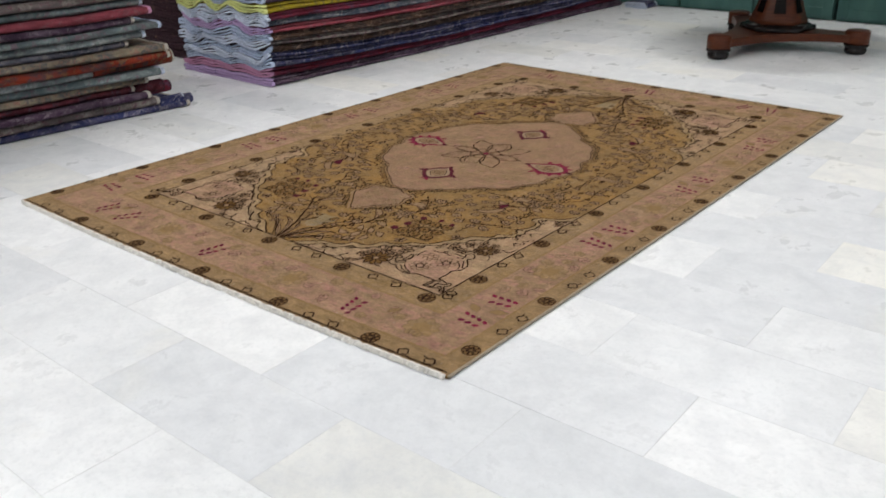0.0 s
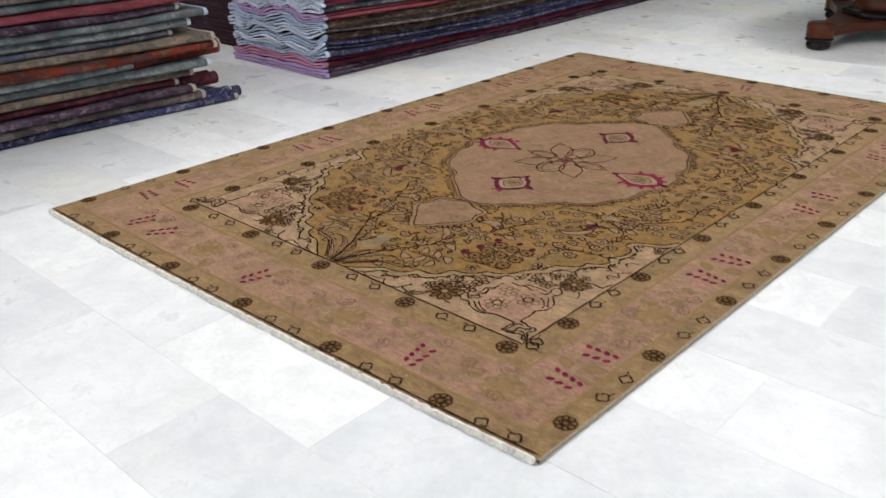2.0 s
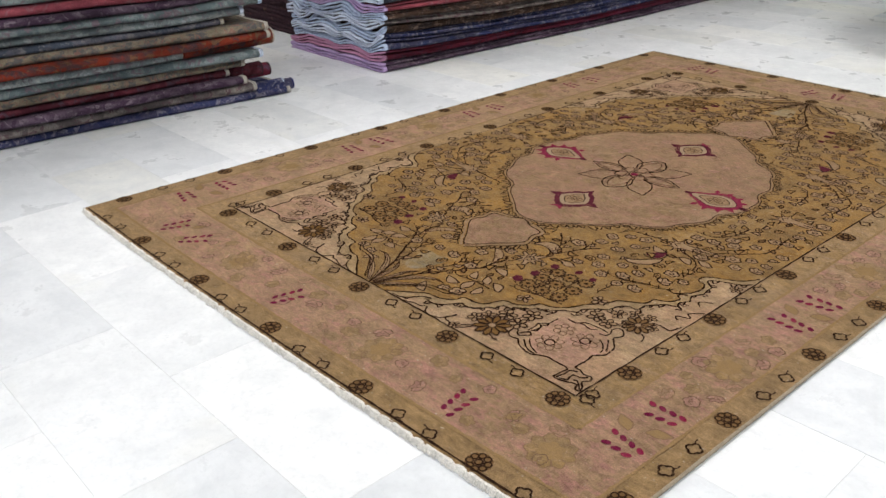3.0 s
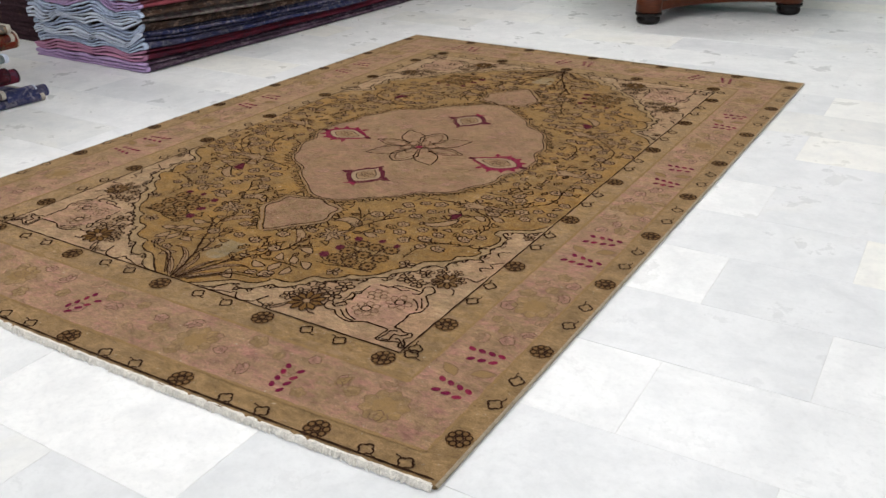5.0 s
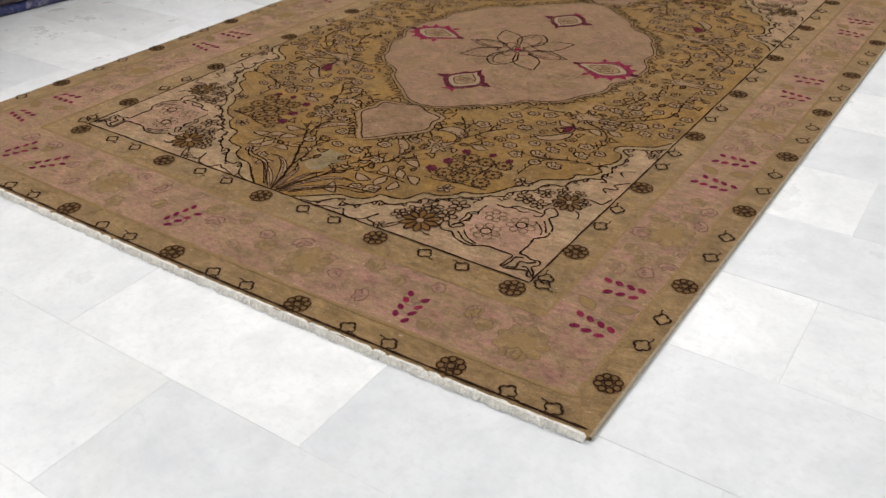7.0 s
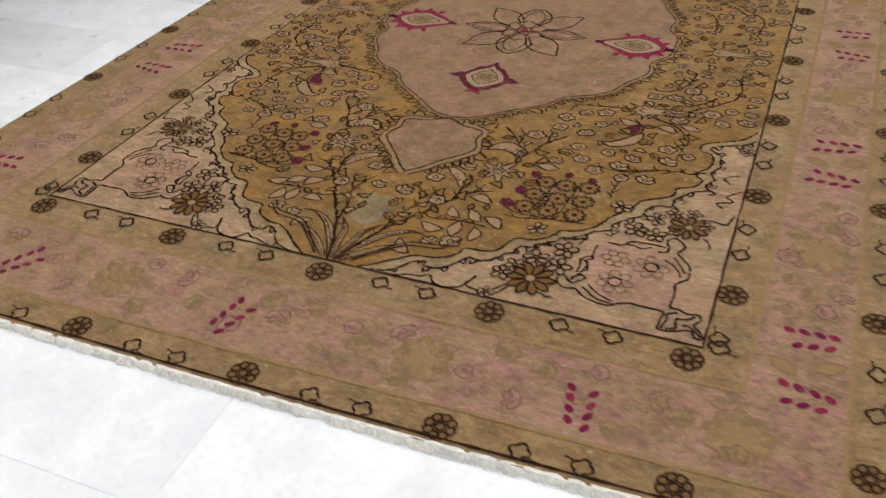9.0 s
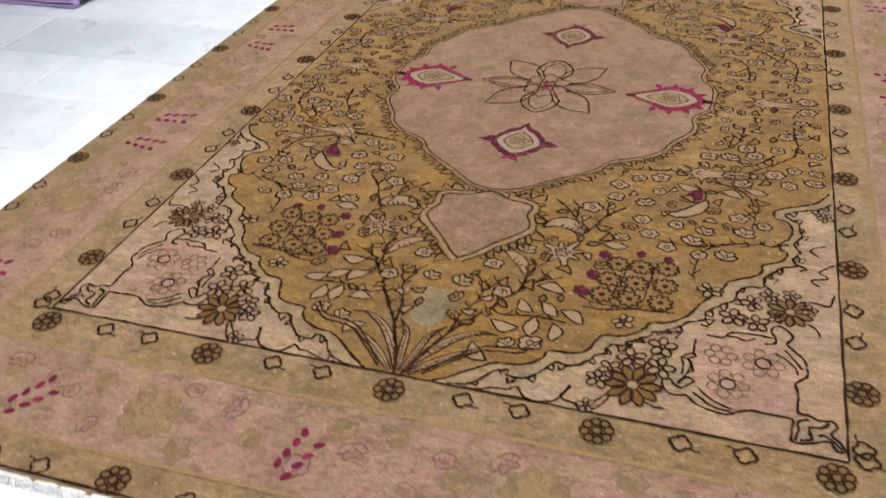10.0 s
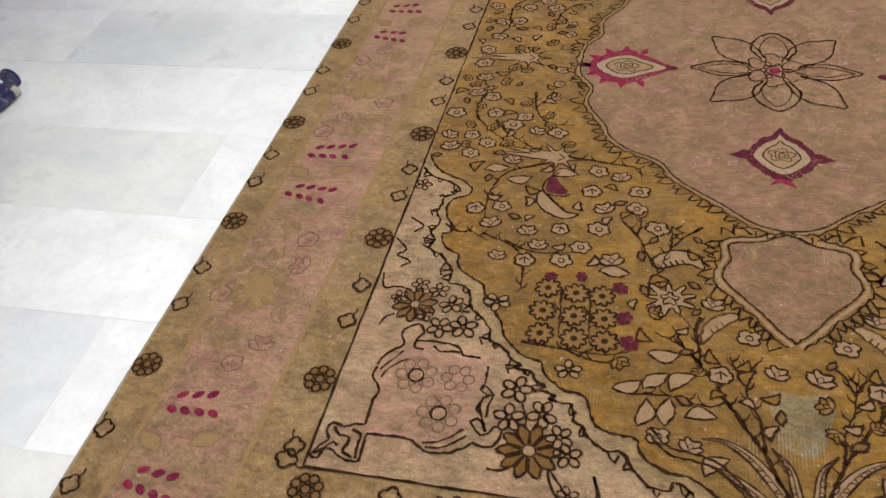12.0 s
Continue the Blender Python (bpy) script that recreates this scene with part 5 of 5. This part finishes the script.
    for width, path in ((0.0058, [(0.650, 0.965), (0.653, 0.983), (0.634, 1.008), (0.638, 1.030), (0.637, 1.063), (0.638, 1.074), (0.653, 1.075), (0.669, 1.083), (0.686, 1.078), (0.694, 1.091), (0.684, 1.108), (0.695, 1.121), (0.704, 1.138), (0.692, 1.141), (0.685, 1.125), (0.670, 1.127), (0.654, 1.136), (0.638, 1.139), (0.628, 1.136), (0.629, 1.121), (0.629, 1.104), (0.629, 1.090), (0.602, 1.089), (0.571, 1.087), (0.552, 1.094), (0.535, 1.106)]),
                        (0.0062, [(0.683, 1.085), (0.671, 1.098), (0.654, 1.100), (0.655, 1.115), (0.657, 1.126), (0.640, 1.133)]), (0.0062, [(0.653, 1.085), (0.638, 1.093), (0.638, 1.112), (0.634, 1.134)]),
                        (0.0062, [(0.700, 1.136), (0.688, 1.124), (0.676, 1.112), (0.668, 1.116)]),
                        (0.0046, [(0.541, 1.093), (0.519, 1.086), (0.500, 1.073), (0.486, 1.059)]), (0.0046, [(0.537, 1.099), (0.512, 1.095), (0.494, 1.083), (0.479, 1.070)]),
                        (0.0055, [(0.535, 1.106), (0.518, 1.106), (0.494, 1.100), (0.475, 1.087), (0.468, 1.080), (0.454, 1.085), (0.438, 1.081), (0.429, 1.064), (0.428, 1.051), (0.440, 1.048), (0.447, 1.060), (0.459, 1.065), (0.472, 1.051), (0.478, 1.045), (0.468, 1.038), (0.458, 1.046), (0.453, 1.058)]),
                        (0.0052, [(0.453, 1.058), (0.461, 1.039), (0.469, 1.015), (0.468, 0.999), (0.456, 0.991)]),
                        (0.0048, [(0.467, 1.025), (0.474, 1.021), (0.471, 1.005), (0.463, 0.992), (0.475, 0.983), (0.470, 0.975), (0.453, 0.991), (0.457, 1.008), (0.456, 1.033)]),
                        (0.0046, [(0.471, 0.982), (0.471, 0.961), (0.471, 0.938)]),
                        (0.0056, [(0.652, 0.960), (0.646, 0.942), (0.631, 0.925), (0.620, 0.912), (0.629, 0.890), (0.621, 0.874), (0.602, 0.867), (0.593, 0.885), (0.601, 0.899), (0.599, 0.917), (0.584, 0.920)]),
                        (0.0046, [(0.645, 0.971), (0.633, 0.952), (0.616, 0.927)]), (0.0046, [(0.638, 0.985), (0.633, 0.969), (0.615, 0.949), (0.602, 0.941)]),
                        (0.0056, [(0.598, 0.902), (0.569, 0.900), (0.540, 0.902), (0.524, 0.909), (0.516, 0.922), (0.488, 0.922)]), (0.0052, [(0.569, 0.909), (0.555, 0.919), (0.537, 0.916), (0.522, 0.917)]),
                        (0.0048, [(0.673, 0.878), (0.668, 0.86), (0.653, 0.849)]), (0.0048, [(0.439, 1.119), (0.423, 1.120), (0.407, 1.113)]), (0.0046, [(0.394, 1.060), (0.396, 1.03), (0.406, 0.999)]),
                        (0.0046, [(0.388, 1.060), (0.380, 1.035), (0.375, 1.025)]), (0.0046, [(0.402, 1.060), (0.415, 1.045), (0.42, 1.035)]),
                        (0.0052, [(0.327, 1.136), (0.340, 1.118), (0.351, 1.105), (0.345, 1.13), (0.330, 1.15), (0.312, 1.158), (0.300, 1.145), (0.278, 1.139), (0.286, 1.107), (0.270, 1.145), (0.245, 1.157), (0.220, 1.155), (0.203, 1.133), (0.190, 1.143), (0.174, 1.144), (0.134, 1.158)]),
                        (0.0050, [(0.703, 0.660), (0.675, 0.69), (0.690, 0.705), (0.66, 0.720), (0.675, 0.735)]), (0.0050, [(0.700, 0.755), (0.690, 0.79), (0.665, 0.785), (0.640, 0.79)]), (0.0046, [(0.69, 0.60), (0.66, 0.62), (0.675, 0.64)]),
                        (0.0050, [(0.51, 0.79), (0.495, 0.81), (0.470, 0.79), (0.462, 0.80)])):
        a.line(mirrored(knotted(path, 0.001, 0.006), su, sv), width, INK)
    for cx, cy in ((0.583, 0.972), (0.530, 1.037)):
        a.line(mirrored(ring(0.0125, 14, cx=cx, cy=cy), su, sv), 0.0050, INK, closed=True)
        for n in range(7):
            t = 2 * math.pi * n / 7
            a.line(mirrored(ring(0.0095, 10, cx=cx + 0.025 * math.cos(t), cy=cy + 0.025 * math.sin(t)), su, sv), 0.0030, FAINT, closed=True)
    for n in range(6):
        t = 2 * math.pi * n / 6
        a.line(mirrored(ring(0.009, 10, cx=0.515 + 0.018 * math.cos(t), cy=0.968 + 0.018 * math.sin(t)), su, sv), 0.0030, FAINT, closed=True)
    rug_part("corner_drawing", a, TOP + 0.0020)
    lay(CHRYSANTHEMUMS[0], "bouquet_flower", su * 0.624, sv * 0.824, 0.3, 0.78, 0.0030)
    lay(CHRYSANTHEMUMS[1], "bouquet_flower", su * 0.383, sv * 1.081, 0.1, 0.92, 0.0030)
    for k, (u, v, size) in enumerate(((0.626, 0.776, 0.62), (0.589, 0.785, 0.68), (0.560, 0.815, 0.80), (0.569, 0.869, 0.85), (0.529, 0.863, 0.92), (0.484, 0.797, 0.85), (0.419, 0.975, 0.95), (0.422, 1.028, 0.92), (0.373, 1.015, 0.92),
                                     (0.342, 1.051, 0.78), (0.326, 1.081, 0.80), (0.345, 0.925, 0.78), (0.655, 0.81, 0.6), (0.690, 0.500, 0.65), (0.318, 1.145, 0.6), (0.602, 0.845, 0.6))):
        lay(TUFTS[k % 3], "bouquet_flower", su * u, sv * v, BUILD.uniform(0, 6), size, 0.0028 + k * 1e-6)

# lilies on the cross axis, diamonds and the central flower
for s in (-1, 1):
    lay(LILY, "lily", s * 0.555, 0.0, math.pi if s > 0 else 0, 1.0, 0.0029, flip=s > 0)
    for k, v in enumerate((-0.05, 0.05, -0.11, 0.11, -0.16, 0.16)):
        lay(BLOSSOMS[k], "blossom", s * 0.470, v, v * 9, 0.7, 0.0027)
    lay(diamond_mesh(False), "diamond", 0.0, s * 0.325, 0.0 if s < 0 else math.pi, 0.90, 0.0025, label="ivory diamond edged in crimson")
    lay(diamond_mesh(True), "diamond", s * 0.325, -0.02, 0.0 if s < 0 else math.pi, 0.98, 0.0025, label="ivory eye-shaped diamond edged in crimson")

art = Art(0.25)
for k in range(8):
    t = math.pi * k / 4
    r = (0.182, 0.192, 0.160, 0.192)[k % 4]
    wide = (0.030, 0.040, 0.048, 0.040)[k % 4]
    d, p = (math.cos(t), math.sin(t)), (-math.sin(t), math.cos(t))
    for scale in ((1.0, 0.62) if k % 2 == 0 else (1.0,)):
        side = [(0.05, 0.55), (0.09, 1.0), (0.125, 0.95), (0.155, 0.62 if k % 4 == 2 else 0.45), (0.178, 0.0)]
        loop = [(q * r / 0.178 * (1 if scale == 1 else 0.9), w * wide * scale) for q, w in side] + [(q * r / 0.178 * (1 if scale == 1 else 0.9), -w * wide * scale) for q, w in side[-2::-1]]
        art.line([(x * d[0] + y * p[0], x * d[1] + y * p[1] - 0.012) for x, y in knotted(loop, 0.0012)], (0.0064 if k % 4 == 2 else 0.0054) if scale == 1 else 0.0040, INKSTEM if scale == 1 else SOFT_BROWN)
for k in range(6):
    t = math.pi * (k + 0.5) / 3
    art.line([(x, y - 0.012) for x, y in knotted(ring(0.024, 16, 3, 0.25, cx=0.042 * math.cos(t), cy=0.042 * math.sin(t)), 0.002, 0.006, True)], 0.0046, SOFT_BROWN, closed=True)
art.line([(x, y - 0.012) for x, y in ring(0.024, 18, 5, 0.25)], 0.0046, SOFT_BROWN, closed=True)
art.fill([(x, y - 0.012) for x, y in ring(0.013, 10)], CRIMSON, -0.0001)
rug_part("central_flower", art, TOP + 0.0026, "eight-petalled outlined flower")


# -- fringed ends and bound sides --
def fringe(sv):
    verts, faces = [], []
    n = 260
    rows = ((0.004, TOP - 0.002), (0.0, TOP + 0.0008), (-0.005, TOP + 0.0006), (-0.009, 0.006), (-0.012, 0.001))
    for k in range(n + 1):
        u = -HALF_W + 0.004 + (2 * HALF_W - 0.008) * k / n
        wob = BUILD.uniform(-1, 1)
        for d, z in rows:
            w = d * (1 + 0.28 * noise.noise((u * 30, sv, 1)) + 0.12 * wob)
            x, y = place(u, sv * (HALF_L - w - 0.003))
            verts.append((x, y, z * (1 + 0.25 * noise.noise((u * 60, sv, d * 90)))))
    m = len(rows)
    for k in range(n):
        for j in range(m - 1):
            a = k * m + j
            f = (a, a + 1, a + m + 1, a + m)
            faces.append(f if sv < 0 else f[::-1])
    strip = child("fringe", mesh_of("fringe", verts, faces, [WARP]), rug, "ivory cotton warp fringe, cut short")
    verts, faces = [], []
    for k in range(620):
        u = BUILD.uniform(-HALF_W + 0.004, HALF_W - 0.004)
        x, y = place(u, sv * (HALF_L + 0.004))
        lean, reach, w = BUILD.uniform(-0.008, 0.008), BUILD.uniform(0.004, 0.011) * (1 if sv < 0 else 0.8), 0.0016
        o = len(verts)
        verts += [(x - w, y, 0.010), (x + w, y, 0.010), (x + lean + w, y + sv * reach, 0.0022), (x + lean - w, y + sv * reach, 0.0022), (x, y, 0.013), (x + lean, y + sv * reach, 0.004)]
        faces += [(o, o + 1, o + 2, o + 3), (o, o + 4, o + 5, o + 3), (o + 4, o + 1, o + 2, o + 5), (o + 3, o + 2, o + 5)]
    tagged(child("threads", mesh_of("threads", verts, faces, [WARP]), strip), kind="stuff")


fringe(-1)
fringe(1)
for s in (-1, 1):
    verts, faces = [], []
    n, m = 220, 8
    for k in range(n + 1):
        v = -HALF_L + 2 * HALF_L * k / n
        x, y = place(s * (HALF_W + 0.001), v)
        r = 0.0052 * (1 + 0.12 * noise.noise((v * 40, s, 3)))
        verts += [(x + r * math.cos(2 * math.pi * j / m), y, 0.0058 + 0.9 * r * math.sin(2 * math.pi * j / m)) for j in range(m)]
    for k in range(n):
        for j in range(m):
            faces.append((k * m + j, k * m + (j + 1) % m, (k + 1) * m + (j + 1) % m, (k + 1) * m + j))
    child("selvedge", mesh_of("selvedge", verts, faces, [ink_material("grey_tan_binding_yarn", (0.34, 0.28, 0.20), (0.25, 0.20, 0.14))], smooth=True), rug, "grey-tan bound side cord")


# ---- marble floor ----
floor = tagged(new("floor"), "polished white and grey marble tile floor", "floor", kind="structure")
floor.rotation_euler = (0, 0, radians(1.2))
bm = box(bmesh.new(), -6.5, 6.5, -7.0, 6.5, -0.05, -0.0010)
part("joint_bed", bm, JOINT, floor, "grey mortar joints")
TILE_L, TILE_W, GAP = 0.595, 0.2812, 0.0010


def tile_mesh(w):
    hx, hy, e = w / 2 - GAP / 2, TILE_W / 2 - GAP / 2, 0.0007
    v = [(sx * hx, sy * hy, -0.012) for sx, sy in ((-1, -1), (1, -1), (1, 1), (-1, 1))]
    v += [(sx * hx, sy * hy, -e) for sx, sy in ((-1, -1), (1, -1), (1, 1), (-1, 1))]
    v += [(sx * (hx - e), sy * (hy - e), 0.0) for sx, sy in ((-1, -1), (1, -1), (1, 1), (-1, 1))]
    f = [(8, 9, 10, 11)]
    for a in (0, 4):
        f += [(a + k, a + (k + 1) % 4, a + 4 + (k + 1) % 4, a + 4 + k) for k in range(4)]
    return v, f


TILE_V, TILE_F = tile_mesh(TILE_L)
TILES = [mesh_of("tile", TILE_V, TILE_F, [m]) for m in (MARBLE, GREY_MARBLE)]
GREY_SLABS = [(-3, -2), (-2, -1), (-2, 0), (-1, -5), (-1, -1), (1, -1), (3, -1), (4, -5), (4, 0), (6, -1)]
WHITE_SLABS = [(-3, -3), (-2, -2), (0, -1), (0, 0), (1, -5), (1, 0), (4, -1)]
LAYING = random.Random(11)
spots = []
for row in range(-18, 22):
    y = -0.872 - TILE_W / 2 + row * TILE_W
    for col in range(-10, 10):
        x = 1.183 + TILE_L / 2 + col * TILE_L + (TILE_L / 2 if row % 2 else 0)
        grey = (row, col) in GREY_SLABS or (LAYING.random() < 0.28 and (row, col) not in WHITE_SLABS)
        if WEST - 0.3 < x < EAST + 0.3 and SOUTH - 0.3 < y < NORTH + 0.3:
            spots.append((math.hypot(x - 0.2, (y + 0.4) * 0.9), x, y, LAYING.uniform(-0.0004, 0.0003), int(grey)))
spots.sort()
for _, x, y, z, grey in spots[:300]:
    child("tile", TILES[grey], floor).location = (x, y, z)
verts, faces = [], []
for _, x, y, z, _ in spots[300:]:
    o = len(verts)
    verts += [(x + a, y + b, z + c) for a, b, c in TILE_V]
    faces += [tuple(o + k for k in f) for f in TILE_F]
tagged(child("tiles", mesh_of("tiles", verts, faces, [MARBLE]), floor), kind="stuff")
